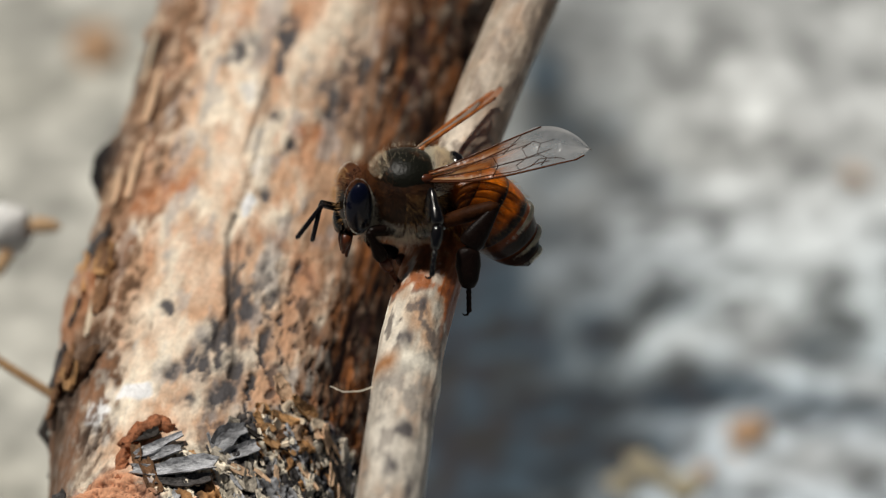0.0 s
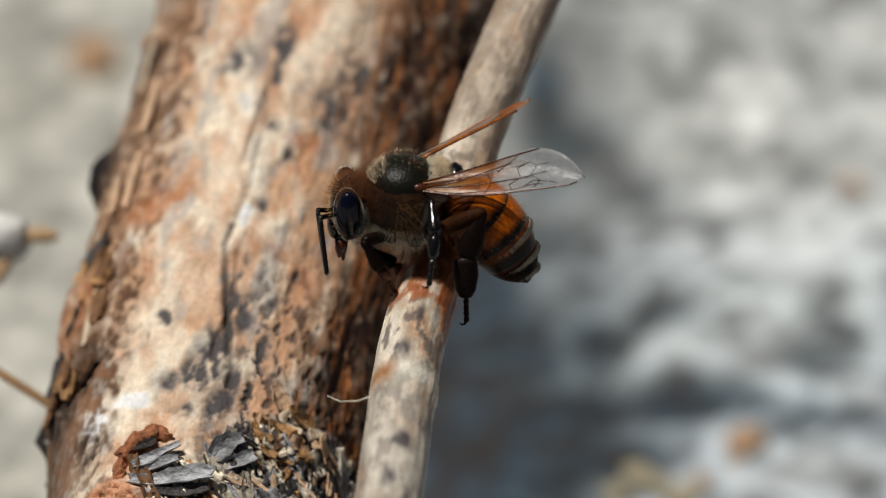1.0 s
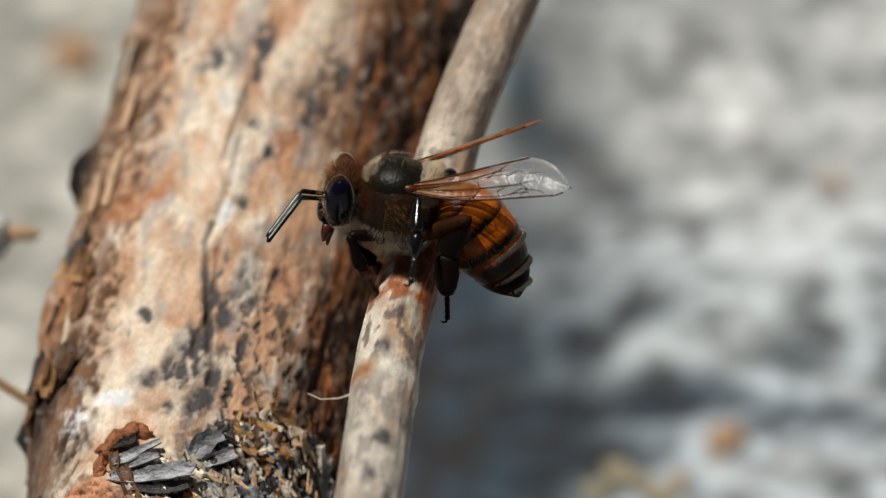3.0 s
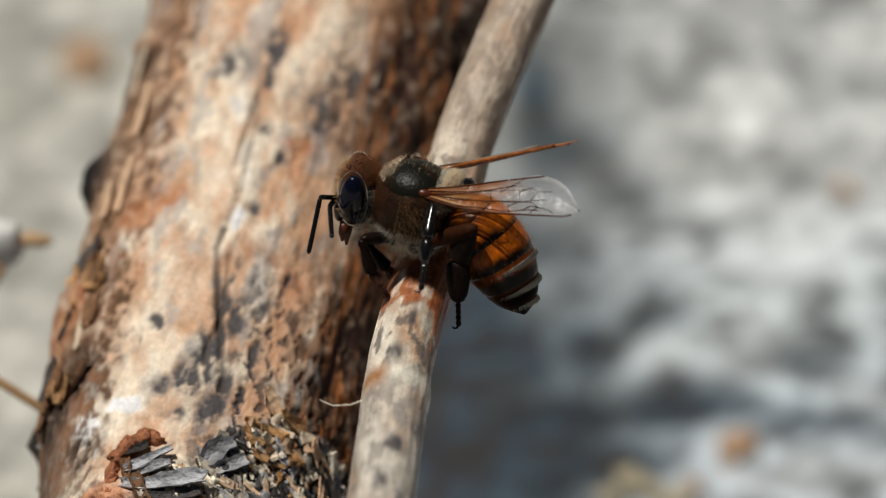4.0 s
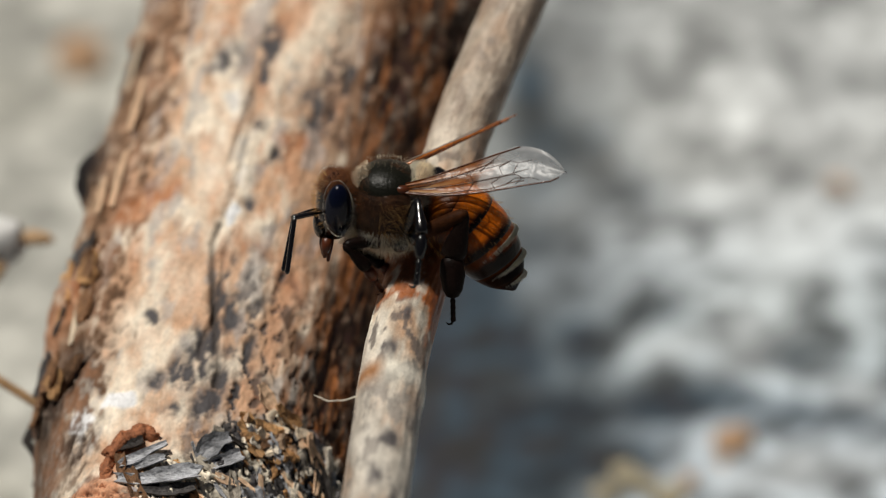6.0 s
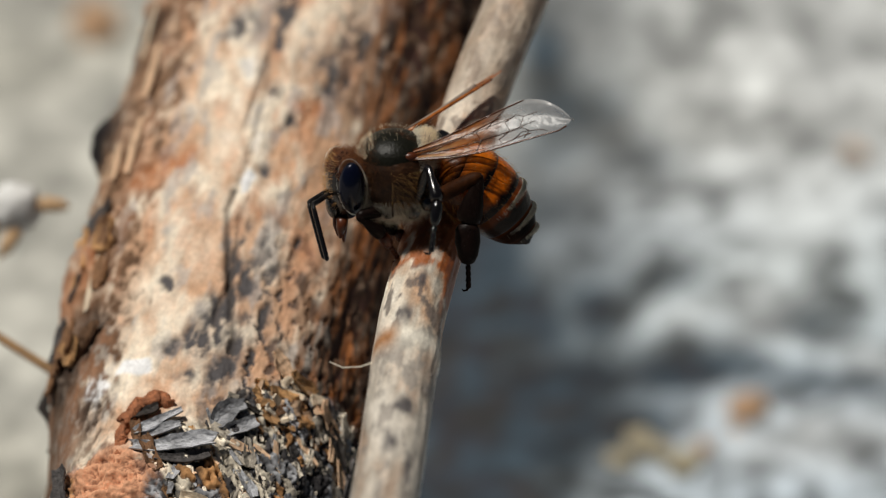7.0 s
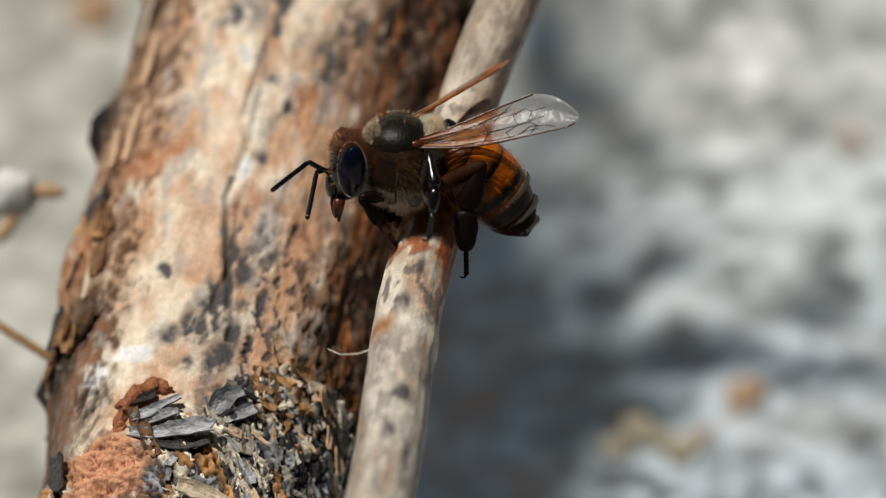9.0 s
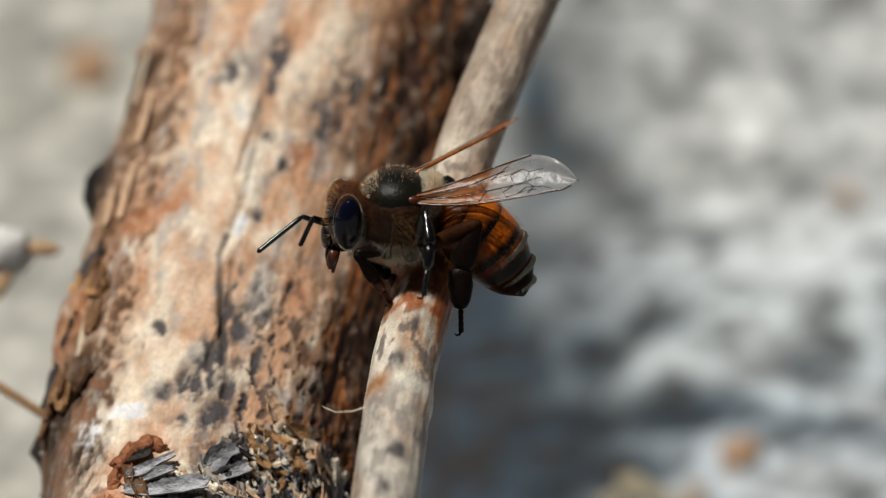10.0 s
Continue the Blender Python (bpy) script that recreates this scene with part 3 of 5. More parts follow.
def build_scraps():
    rng = random.Random(11)
    # torn slivers that lie aslant over the crust, side by side
    kinds = []
    for k in range(14):
        v, f = shard(rng, rng.uniform(0.7, 2.3), rng.uniform(0.22, 0.75), rng.uniform(0.06, 0.12), rng.uniform(0.02, 0.16), rng.uniform(-0.1, 0.25))
        kinds.append([mesh_of("bark_flake", *mm((v, f)), mat, smooth=False) for mat in (BARK, BARK_PALE, BARK_OCHRE, BARK_GREY, BARK_TAN)])
    count = 0
    while count < 95:
        s, d = rng.uniform(-8.0, 1.6), rng.uniform(-8, 76)
        if crust(s, d) < 0.6 or (s > -0.6 and 8 < d < 36):
            continue
        me = kinds[count % 14][rng.choice((0, 1, 1, 1, 1, 2, 3, 3, 4, 4))]
        part("bark_flake", me, stem, m=on_stem(s, d, stem_radius(s) + rng.uniform(0.10, 0.24), rng.gauss(40, 27), rng.uniform(-7, 7)))
        count += 1
    # short thick nubs along the upper edge
    for k in range(40):
        s, d = rng.uniform(-0.6, 2.9), rng.uniform(8, 40)
        if crust(s, d) < 0.15:
            continue
        v, f = shard(rng, rng.uniform(0.7, 1.4), rng.uniform(0.4, 0.8), rng.uniform(0.08, 0.15), rng.uniform(0.1, 0.5), rng.uniform(-0.35, 0.1))
        mat = rng.choice((BARK_PALE, BARK_CREAM, BARK_OCHRE, BARK_OCHRE, BARK, BARK_BROWN, BARK_TAN))
        part("bark_nub", mesh_of("bark_nub", *mm((v, f)), mat, smooth=False), stem, m=on_stem(s, d, stem_radius(s) + rng.uniform(0.10, 0.40), rng.gauss(60, 45), rng.uniform(-28, 28)))
    # what is too small to tell apart between them
    for mat, many in ((CRUMB_DARK, 40), (CRUMB_GREY, 50), (CRUMB_PALE, 90)):
        pieces = []
        while len(pieces) < many:
            s, d = rng.uniform(-8.5, 2.6), rng.uniform(-14, 80)
            if crust(s, d) < 0.4:
                continue
            v, f = shard(rng, rng.uniform(0.25, 0.8), rng.uniform(0.08, 0.24), rng.uniform(0.04, 0.09), rng.uniform(0.0, 0.4), rng.uniform(-0.2, 0.3), 4, 3)
            m = on_stem(s, d, stem_radius(s) + rng.uniform(0.08, 0.24), rng.gauss(42, 24), rng.uniform(-9, 9))
            pieces.append(([m @ (x * MM) for x in v], f))
        tagged(part("bark_crumb", mesh_of("bark_crumb", *joined(*pieces), mat, smooth=False), stem), kind="stuff")
    # larger curled plates at the torn edge; black ones stand in for shade beneath
    for s, d, ln, w, turn, tilt, mat in ((-2.6, -16, 2.7, 0.6, -62, 4, BARK_GREY), (-3.3, -15, 2.6, 0.55, -70, 10, BARK_GREY), (-3.9, -9, 4.6, 1.0, -84, 6, BARK_GREY), (-3.0, -15, 2.5, 0.3, -64, 0, BLACK_AND_SHADE),
                                         (-4.6, -5, 3.0, 0.7, -80, 4, BARK), (-1.3, 7, 2.0, 1.2, -50, 8, BARK_GREY), (-1.9, 12, 1.8, 0.9, -40, 4, BARK_GREY), (-0.6, 19, 2.8, 0.35, 90, 0, BLACK_AND_SHADE),
                                         (-2.0, -22, 1.6, 0.7, -60, 0, BLACK_AND_SHADE), (-3.4, -23, 1.6, 0.6, 5, 0, BARK_BROWN), (-4.6, -16, 2.2, 0.9, 40, 2, BARK_BROWN),
                                         (1.1, 44, 2.4, 0.7, 58, 16, BARK_TAN), (1.0, 54, 2.6, 0.6, 48, 14, BARK_PALE), (0.4, 49, 3.2, 0.7, 50, -6, BLACK_AND_SHADE), (-1.2, 63, 3.0, 0.7, 20, 8, BARK), (2.2, 30, 2.0, 0.8, 75, 14, BARK_OCHRE),
                                         (2.6, 21, 1.8, 0.8, 60, 10, BARK_TAN), (-7.4, 8, 3.4, 1.0, 85, 4, BARK_CREAM), (-6.2, -49, 2.2, 1.1, 20, 10, BARK)):
        me = mesh_of("bark_plate", *mm(shard(rng, ln, w, 0.12, 0.14, 0.30, 9, 5)), mat, smooth=False)
        part("bark_plate", me, stem, m=on_stem(s, d, stem_radius(s) + (0.18 if mat is BLACK_AND_SHADE else 0.26), turn, tilt))
    # a thick rusty lip that arches over the grey plates, down to the crumbly rust
    arch = [(-1.35, -13), (-1.05, -17), (-1.15, -21), (-1.6, -25), (-2.3, -28), (-3.2, -29), (-4.1, -28.5), (-5.0, -27)]
    cen, rad = [], []
    for k in range(43):
        f = k / 6
        i = min(int(f), 6)
        s, d = (arch[i][j] + (arch[i + 1][j] - arch[i][j]) * (f - i) for j in (0, 1))
        cen.append(stem_point(s, d, stem_radius(s) + 0.10))
        rad.append(0.10 + 0.30 * math.sin(math.pi * min(1, 0.06 + k / 46)) ** 0.6 * (1 + 0.5 * noise.noise(Vector((k * 0.45, 0, 0)))))
    v, f = loft(cen, rad, 14)
    v = [x + Vector((noise.noise(x * 2.2), noise.noise(x * 2.2 + Vector((9, 0, 0))), noise.noise(x * 2.2 + Vector((0, 9, 0))))) * 0.32 for x in v]
    part("bark_lip", mesh_of("bark_lip", *mm((v, f)), BARK_RUST), stem, "rusty curled lip of bark")
    # brown scabs of bark on the weathered flank
    for k in range(16):
        s, d = rng.uniform(3.0, 14.5), rng.uniform(-86, -54)
        me = mesh_of("bark_scab", *mm(shard(rng, rng.uniform(1.4, 3.4), rng.uniform(0.8, 1.7), 0.22, 0.12)), (BARK_BROWN, BARK_BROWN, BARK_OCHRE, BARK)[k % 4], smooth=False)
        part("bark_scab", me, stem, m=on_stem(s, d, stem_radius(s) + swell(s, d) + rng.uniform(-0.08, 0.06), rng.gauss(0, 25), rng.uniform(-6, 6)))
    # long thin strips of outer bark still clinging higher up
    for k in range(7):
        s, d = rng.uniform(6, 30), rng.uniform(-80, -58)
        me = mesh_of("bark_strip", *mm(shard(rng, rng.uniform(2.0, 5.5), rng.uniform(0.35, 0.9), 0.10, 0.02)), rng.choice((BARK_TAN, BARK_TAN, BARK_CREAM)), smooth=False)
        part("bark_strip", me, stem, m=on_stem(s, d, stem_radius(s) + swell(s, d) - 0.02, rng.gauss(0, 5), rng.uniform(-1, 1)))
    # a bare side twig, a thorn and a crooked stub on the far flank
    part("side_twig", mesh_of("side_twig", *mm(loft([(-19.6, -9.2, -12), (-21.0, -8.4, -12.5), (-22.7, -7.4, -13), (-24.7, -6.2, -14), (-28, -3.5, -15)], [0.34, 0.28, 0.27, 0.25, 0.2], 10)), STRAW), stem, "thin brown side twig")
    part("thorn", mesh_of("thorn", *mm(loft([(-20.6, -8.0, -11), (-21.6, -9.3, -10.8), (-22.0, -10.1, -10.5), (-21.5, -10.7, -10.5), (-21.2, -11.8, -10.5), (-21.6, -12.6, -10.5)],
                                            [0.42, 0.34, 0.30, 0.30, 0.28, 0.15], 8)), BLACK_AND_SHADE), stem, "blackened crooked thorn")


build_scraps()


# ---- thin dry stalk ----
STALK = [Vector(p) for p in ((-40, -165, 86), (-18.3, -77, 47), (-9.3, -38.6, 30), (-4.28, -19.5, 19.5), (-2.74, -12.8, 13.0), (-1.94, -7.0, 6.8), (-1.15, -3.08, 2.4), (0.25, 1.25, -1.0),
                              (2.05, 7.4, -6.0), (4.65, 13.7, -9.6), (8.2, 22, -15), (16, 45, -29), (30, 95, -60))]


def stalk_at(y):
    """The stalk's middle at the height y, smoothly."""
    for i in range(1, len(STALK) - 2):
        if STALK[i].y <= y <= STALK[i + 1].y:
            a, b, c, d = STALK[i - 1], STALK[i], STALK[i + 1], STALK[i + 2]
            t = (y - b.y) / (c.y - b.y)
            m0, m1 = (c - a) * ((c.y - b.y) / (c.y - a.y)), (d - b) * ((c.y - b.y) / (d.y - b.y))
            return b * (2 * t**3 - 3 * t * t + 1) + m0 * (t**3 - 2 * t * t + t) + c * (3 * t * t - 2 * t**3) + m1 * (t**3 - t * t)
    a, b = (STALK[0], STALK[1]) if y < STALK[1].y else (STALK[-2], STALK[-1])
    return a.lerp(b, (y - a.y) / (b.y - a.y))


def build_stalk():
    ys = np.concatenate([[-165, -130, -95, -78, -60, -40, -28, -21], np.arange(-17.5, 19, 0.12), [22, 28, 36, 45, 60, 95]])
    degs = np.concatenate([np.arange(-104, 104, 2.0), np.arange(104, 256, 8)])
    spots = [(-3.1, 2, 0.45, 8), (-5.2, -14, 0.6, 14), (-6.1, 62, 1.6, 7), (-9.6, 10, 0.5, 18), (-8.4, 48, 0.4, 12), (-11.5, -8, 0.5, 14), (7.9, -15, 0.5, 8),
             (9.4, 44, 1.2, 12), (11.8, -8, 0.4, 12), (-12.6, 30, 0.9, 8), (6.2, 30, 0.5, 10), (-6.9, -52, 0.35, 10)]
    verts, cols = [], []
    for y in ys:
        c0 = stalk_at(y)
        d = (stalk_at(y + 0.3) - stalk_at(y - 0.3)).normalized()
        front = (Vector((0, 0, 1)) - d * d.z).normalized()
        side = front.cross(d)
        side = side if side.x > 0 else -side
        node = math.exp(-((y + 7.0) / 0.55) ** 2)
        for g in degs:
            a = radians(g)
            k = Vector((math.cos(a) * 1.8, math.sin(a) * 1.8, y * 0.22))
            fib = noise.fractal(Vector((k.x * 1.6, k.y * 1.6, k.z)), 0.9, 2.1, 4)
            blot = noise.fractal(Vector((k.x * 0.5, k.y * 0.5, y * 0.3 + 8)), 0.9, 2.0, 4)
            spk = noise.fractal(Vector((k.x, k.y, y * 0.9)), 0.8, 2.1, 4)
            r = (1.62 if y > 1 else 1.72) + 0.05 * fib + 0.05 * blot + 0.10 * node * (0.6 + 0.6 * math.cos(a - 0.9))
            c = Vector((0.56, 0.48, 0.38)) * (1 + 0.8 * fib) * (0.82 if y > 6 else 1)
            c = c.lerp(Vector((0.84, 0.78, 0.67)) * (0.82 if y > 6 else 1), max(0, min(1, 0.35 + 1.2 * blot)))
            c = c.lerp(Vector((0.50, 0.27, 0.14)), max(0, min(0.7, -blot * 1.4 - 0.1)))
            c = c.lerp(Vector((0.13, 0.11, 0.10)), max(0, min(0.85, (spk + 0.5 * fib - 0.16) * 4)))
            c = c.lerp(Vector((0.42, 0.38, 0.33)) * (1 + 0.5 * fib), max(0.0, min(0.5, (-7.3 - y) / 1.5)))
            for sy, sg, ly, lg in spots:
                w = math.exp(-((((y - sy + 0.8) / ly) ** 2 + ((g - sg) / lg) ** 2) ** 1.5)) * (0.8 + 0.6 * spk)
                c = c.lerp(Vector((0.10, 0.09, 0.09)), max(0, min(0.97, 1.25 * w)))
            # a brown streak down one side
            c = c.lerp(Vector((0.20, 0.11, 0.06)), max(0, min(0.8, 0.6 + 2 * spk)) * math.exp(-((g - 62) / 12) ** 2) * (1.0 if -7 < y < -2.5 or y > 4 else 0.0))
            # greyer, browner skin higher up
            c = c.lerp(Vector((0.44, 0.34, 0.255)) * (1 + 0.3 * fib), max(0.0, min(1.0, (y - 2.5) / 4)) * 0.6)
            # the sticky reddish stain where the bee stands
            st = math.exp(-((y + 0.75 + 1.3 * spk + 0.6 * fib + 1.0 * max(0, min(1, (g - 8) / 30))) / 1.9) ** 4) * max(0, min(1, 1.3 + 1.2 * spk))
            c = c.lerp(Vector((0.38, 0.125, 0.038)), min(1, st * 1.9)).lerp(Vector((0.20, 0.055, 0.016)), max(0, st * 1.6 - 0.7))
            if node > 0.05:
                c = c.lerp(Vector((0.85, 0.80, 0.68)), node * 0.7)
                c = c.lerp(Vector((0.36, 0.17, 0.07)), node * max(0, min(1, (math.cos(a + 0.9) - 0.75) * 5)))
            verts.append((c0 + front * math.cos(a) * r + side * math.sin(a) * r) * MM)
            cols.append([max(0.02, x) for x in c])
    n = len(degs)
    faces = [(i * n + k, i * n + (k + 1) % n, (i + 1) * n + (k + 1) % n, (i + 1) * n + k) for i in range(len(ys) - 1) for k in range(n)]
    faces += [tuple(range(n))[::-1], tuple(range((len(ys) - 1) * n, len(ys) * n))]
    ob = tagged(new("dry_stalk", mesh_of("dry_stalk", verts, faces, PALE_WOOD, cols)), "thin bleached dry stalk with dark specks beside the stem", "stalk")
    ob.matrix_world = SLANT
    return ob


stalk = build_stalk()


def build_stalk_parts():
    """The ring where a leaf once sat, its brown scar, a loose fibre, and slivers of skin that peel off."""
    rng = random.Random(8)
    c, d = stalk_at(-7.1), (stalk_at(-6.8) - stalk_at(-7.4)).normalized()
    tilt = Matrix.Translation(c * MM) @ d.to_track_quat("Z", "Y").to_matrix().to_4x4()
    verts, faces = [], []
    for i in range(40):
        a = 2 * math.pi * i / 40
        up = 0.22 * math.sin(a + 0.6) + rng.uniform(-0.04, 0.04)
        for r, h in ((1.58, -0.3), (1.67, -0.15), (1.71, 0.04), (1.66, 0.25), (1.56, 0.4)):
            verts.append(Vector((math.cos(a) * r, math.sin(a) * r, h + up)) * MM)
    for i in range(40):
        for k in range(4):
            faces.append((i * 5 + k, (i + 1) % 40 * 5 + k, (i + 1) % 40 * 5 + k + 1, i * 5 + k + 1))
    part("node_ring", mesh_of("node_ring", verts, faces, NODE), stalk, "pale swollen node ring", tilt)
    part("leaf_scar", mesh_of("leaf_scar", *mm(blob(c + Vector((-1.15, 0.0, 1.15)), (0.32, 0.55, 0.22), 10, 14, 0.2, 2.0)), STRAW), stalk, "brown leaf scar")
    part("fibre", mesh_of("fibre", *mm(loft([c + Vector((-1.4, 0.05, 0.8)), c + Vector((-2.3, -0.25, 0.9)), c + Vector((-3.2, -0.3, 0.6)), c + Vector((-3.9, 0.0, 0.2))], [0.05, 0.04, 0.035, 0.02], 6)), NODE), stalk, "loose pale fibre")
    for y, a, ln, w in ((-4.6, -70, 2.6, 0.28), (-5.6, -58, 1.5, 0.22)):
        m0, dd = stalk_at(y), (stalk_at(y + 0.3) - stalk_at(y - 0.3)).normalized()
        front = (Vector((0, 0, 1)) - dd * dd.z).normalized()
        side = front.cross(dd)
        side = side if side.x > 0 else -side
        out = front * math.cos(radians(a)) + side * math.sin(radians(a))
        m = Matrix.Translation((m0 + out * 1.66) * MM) @ Matrix((dd.cross(out), dd, out)).transposed().to_4x4()
        part("sliver", mesh_of("sliver", *mm(shard(rng, ln, w, 0.06, 0.03)), NODE, smooth=False), stalk, m=m)


build_stalk_parts()


# ---- loose things on the ground ----
def build_pebbles():
    rng = random.Random(21)
    for x, y, r, mat, label in ((0.0213, 0.0641, 0.0012, PEBBLE, "small ochre pebble on the stony ground"), (0.0138, 0.0606, 0.0010, STRAWY, "straw-coloured pebble on the stony ground"),
                                (0.0302, 0.0921, 0.0009, PEBBLE, "small ochre pebble on the stony ground"), (-0.0262, 0.1076, 0.0018, PEBBLE, "small ochre pebble on the stony ground"),
                                (0.0168, 0.0585, 0.0010, STRAWY, "straw-coloured pebble on the stony ground"), (0.0152, 0.0597, 0.0007, STRAWY, "straw-coloured pebble on the stony ground"),
                                (0.0122, 0.0588, 0.0008, STRAWY, "straw-coloured pebble on the stony ground"), (0.0181, 0.0601, 0.0006, PEBBLE, "small ochre pebble on the stony ground"), (0.0203, 0.0612, 0.0008, PEBBLE, "small ochre pebble on the stony ground")):
        v, f = blob((0, 0, 0), (r * 1.15, r * 0.9, r * 0.5), 18, 26, 0.45, 1.9)
        ob = tagged(new("pebble", mesh_of("pebble", v, f, mat)), label, "pebble", "pebbles on the ground")
        ob.matrix_world = pose(*on_ground(x, y), r * 0.25, 0, 0, rng.uniform(0, 180))


def build_bud():
    """A dry stalk that stands in the ground, with a white woolly seed head and two brown husks."""
    top = at(-25.0, 1.2, -25)
    foot = Vector((top.x - 0.018, top.y + 0.004, -0.001))
    ob = tagged(new("seed_head"), "white woolly seed head with brown husks on a dry stalk", "plant")
    ob.matrix_world = Matrix.Translation(foot)
    d = top - foot
    mid = [(0, 0, 0), tuple(d * 0.35 + Vector((-0.004, 0, 0))), tuple(d * 0.7 + Vector((-0.004, 0, 0))), tuple(d)]
    part("stalk", mesh_of("stalk", *loft(mid, [0.0006, 0.0005, 0.00045, 0.0004], 10), STRAW), ob, "thin brown stalk")
    part("wool", mesh_of("wool", *blob(d, (0.0014, 0.0012, 0.0016), 16, 22, 0.2, 2.0), CHALK), ob, "white woolly tuft")
    up, side = UP * MM, RIGHT * MM
    part("husk", mesh_of("husk", *loft([tuple(d + side * 0.9), tuple(d + side * 1.7 + up * 0.2), tuple(d + side * 2.6 + up * 0.1), tuple(d + side * 3.1)], [0.0003, 0.0005, 0.0004, 0.00008], 10), HUSK), ob, "tan dry husk")
    part("husk", mesh_of("husk", *loft([tuple(d - up * 0.6), tuple(d - up * 1.5 - side * 0.1), tuple(d - up * 2.4 - side * 0.6), tuple(d - up * 3.0 - side * 1.0)], [0.0003, 0.0005, 0.0004, 0.00008], 10), HUSK), ob, "brown dry husk")
    return ob


build_pebbles()
seed_head = build_bud()

# ---- honeybee ----
# lengths in millimetres of the bee's own space: x ahead, y to its left, z to its back
def skin(center, size, count, rng, keep):
    pts, nrm = [], []
    while len(pts) < count:
        u = Vector((rng.gauss(0, 1), rng.gauss(0, 1), rng.gauss(0, 1))).normalized()
        if keep(u):
            pts.append(Vector(center) + Vector((u.x * size[0], u.y * size[1], u.z * size[2])))
            nrm.append(Vector((u.x / size[0], u.y / size[1], u.z / size[2])).normalized())
    return pts, nrm


def simple(name, vf, mat, parent, label="", m=None, colors=None):
    v, f = mm(vf)
    return part(name, mesh_of(name, v, f, mat, colors), parent, label, m)


def build_abdomen(bee):
    """Six overlapping rings along a drooping line; amber with dark hind edges."""
    line = [Vector(p) for p in ((-1.55, 0, -0.25), (-2.3, 0, -0.55), (-3.2, 0, -1.1), (-4.15, 0, -1.9), (-5.05, 0, -2.85), (-5.85, 0, -3.85), (-6.4, 0, -4.6), (-6.75, 0, -5.2))]
    rad = [0.45, 1.35, 1.92, 2.08, 1.95, 1.52, 0.95, 0.12]

    def along(t):
        x = t * (len(line) - 1)
        i = min(int(x), len(line) - 2)
        f = x - i
        p = [line[max(0, min(len(line) - 1, i + j))] for j in (-1, 0, 1, 2)]
        q = [rad[max(0, min(len(rad) - 1, i + j))] for j in (-1, 0, 1, 2)]

        def cr(a, b, c, d):
            return 0.5 * (2 * b + (c - a) * f + (2 * a - 5 * b + 4 * c - d) * f * f + (3 * b - a - 3 * c + d) * f**3)
        return cr(*p), cr(*q)

    cuts = [0.0, 0.25, 0.41, 0.56, 0.70, 0.84, 1.0]
    dark_from = [0.78, 0.64, 0.52, 0.32, 0.12, 0.02]
    main = None
    for k in range(6):
        t0, t1 = cuts[k] - (0.02 if k else 0), cuts[k + 1]
        n, sides = 14, 44
        cen, rr = [], []
        for i in range(n):
            t = t0 + (t1 - t0) * i / (n - 1)
            c, r = along(t)
            e = i / (n - 1)
            cen.append(c)
            rr.append(max(0.05, r * (1 + 0.018 * e) * (1 - 0.05 * max(0, (e - 0.9) * 10))))
        vf = loft(cen, rr, sides, [(1.0, 0.96)] * n, cap=k in (0, 5))
        cols = []
        for i in range(n):
            e = i / (n - 1)
            for j in range(sides):
                f = 2 * math.pi * j / sides
                w = spread((math.cos(f) * 2, math.sin(f) * 2, k + e * 0.6), 1.3, 0.10)
                # browner underside, with the shade of the lower half also put into the colour
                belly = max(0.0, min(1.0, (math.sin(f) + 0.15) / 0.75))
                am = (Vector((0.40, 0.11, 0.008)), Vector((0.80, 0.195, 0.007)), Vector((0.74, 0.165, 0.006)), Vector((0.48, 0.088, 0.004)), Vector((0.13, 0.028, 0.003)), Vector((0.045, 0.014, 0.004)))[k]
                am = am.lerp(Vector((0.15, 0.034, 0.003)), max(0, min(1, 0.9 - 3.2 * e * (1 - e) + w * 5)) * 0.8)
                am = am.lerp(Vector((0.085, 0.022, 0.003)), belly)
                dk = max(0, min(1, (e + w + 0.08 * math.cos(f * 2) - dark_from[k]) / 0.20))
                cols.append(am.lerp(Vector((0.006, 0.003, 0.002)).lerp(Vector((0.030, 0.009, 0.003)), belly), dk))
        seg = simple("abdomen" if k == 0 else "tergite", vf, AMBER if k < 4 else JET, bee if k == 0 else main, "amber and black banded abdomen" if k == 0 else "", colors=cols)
        main = main or seg
    # short pale hair bands at the front edge of the last rings
    rng = random.Random(5)
    for k, dens in ((3, 1100), (4, 2400), (5, 900)):
        pts, nrm = [], []
        for _ in range(dens):
            c, r = along(cuts[k] + 0.012 + rng.uniform(0, 0.014))
            c2, _ = along(cuts[k] + 0.05)
            d = (c2 - c).normalized()
            s = Vector((0, 1, 0))
            u = d.cross(s)
            f = rng.gauss(math.pi / 2 - 0.30, 0.50)
            o = s * math.cos(f) - u * math.sin(f) * (1 if u.z < 0 else -1)
            pts.append(c + o * r * 1.0)
            nrm.append(o * 0.35 + d)
        simple("hair_band", hairs(pts, nrm, 0.22, 0.012, (-0.1, 0, -0.1), rng, 0.2), FUZZ_WHITE, main, "pale hair band")
    pts, nrm = [], []
    for _ in range(900):
        t = rng.uniform(0.06, 0.55)
        c, r = along(t)
        d = (along(t + 0.02)[0] - c).normalized()
        s = Vector((0, 1, 0))
        u = d.cross(s)
        f = rng.uniform(0, 2 * math.pi)
        o = s * math.cos(f) + u * math.sin(f)
        pts.append(c + o * r)
        nrm.append(o * 0.5 + d * 0.6)
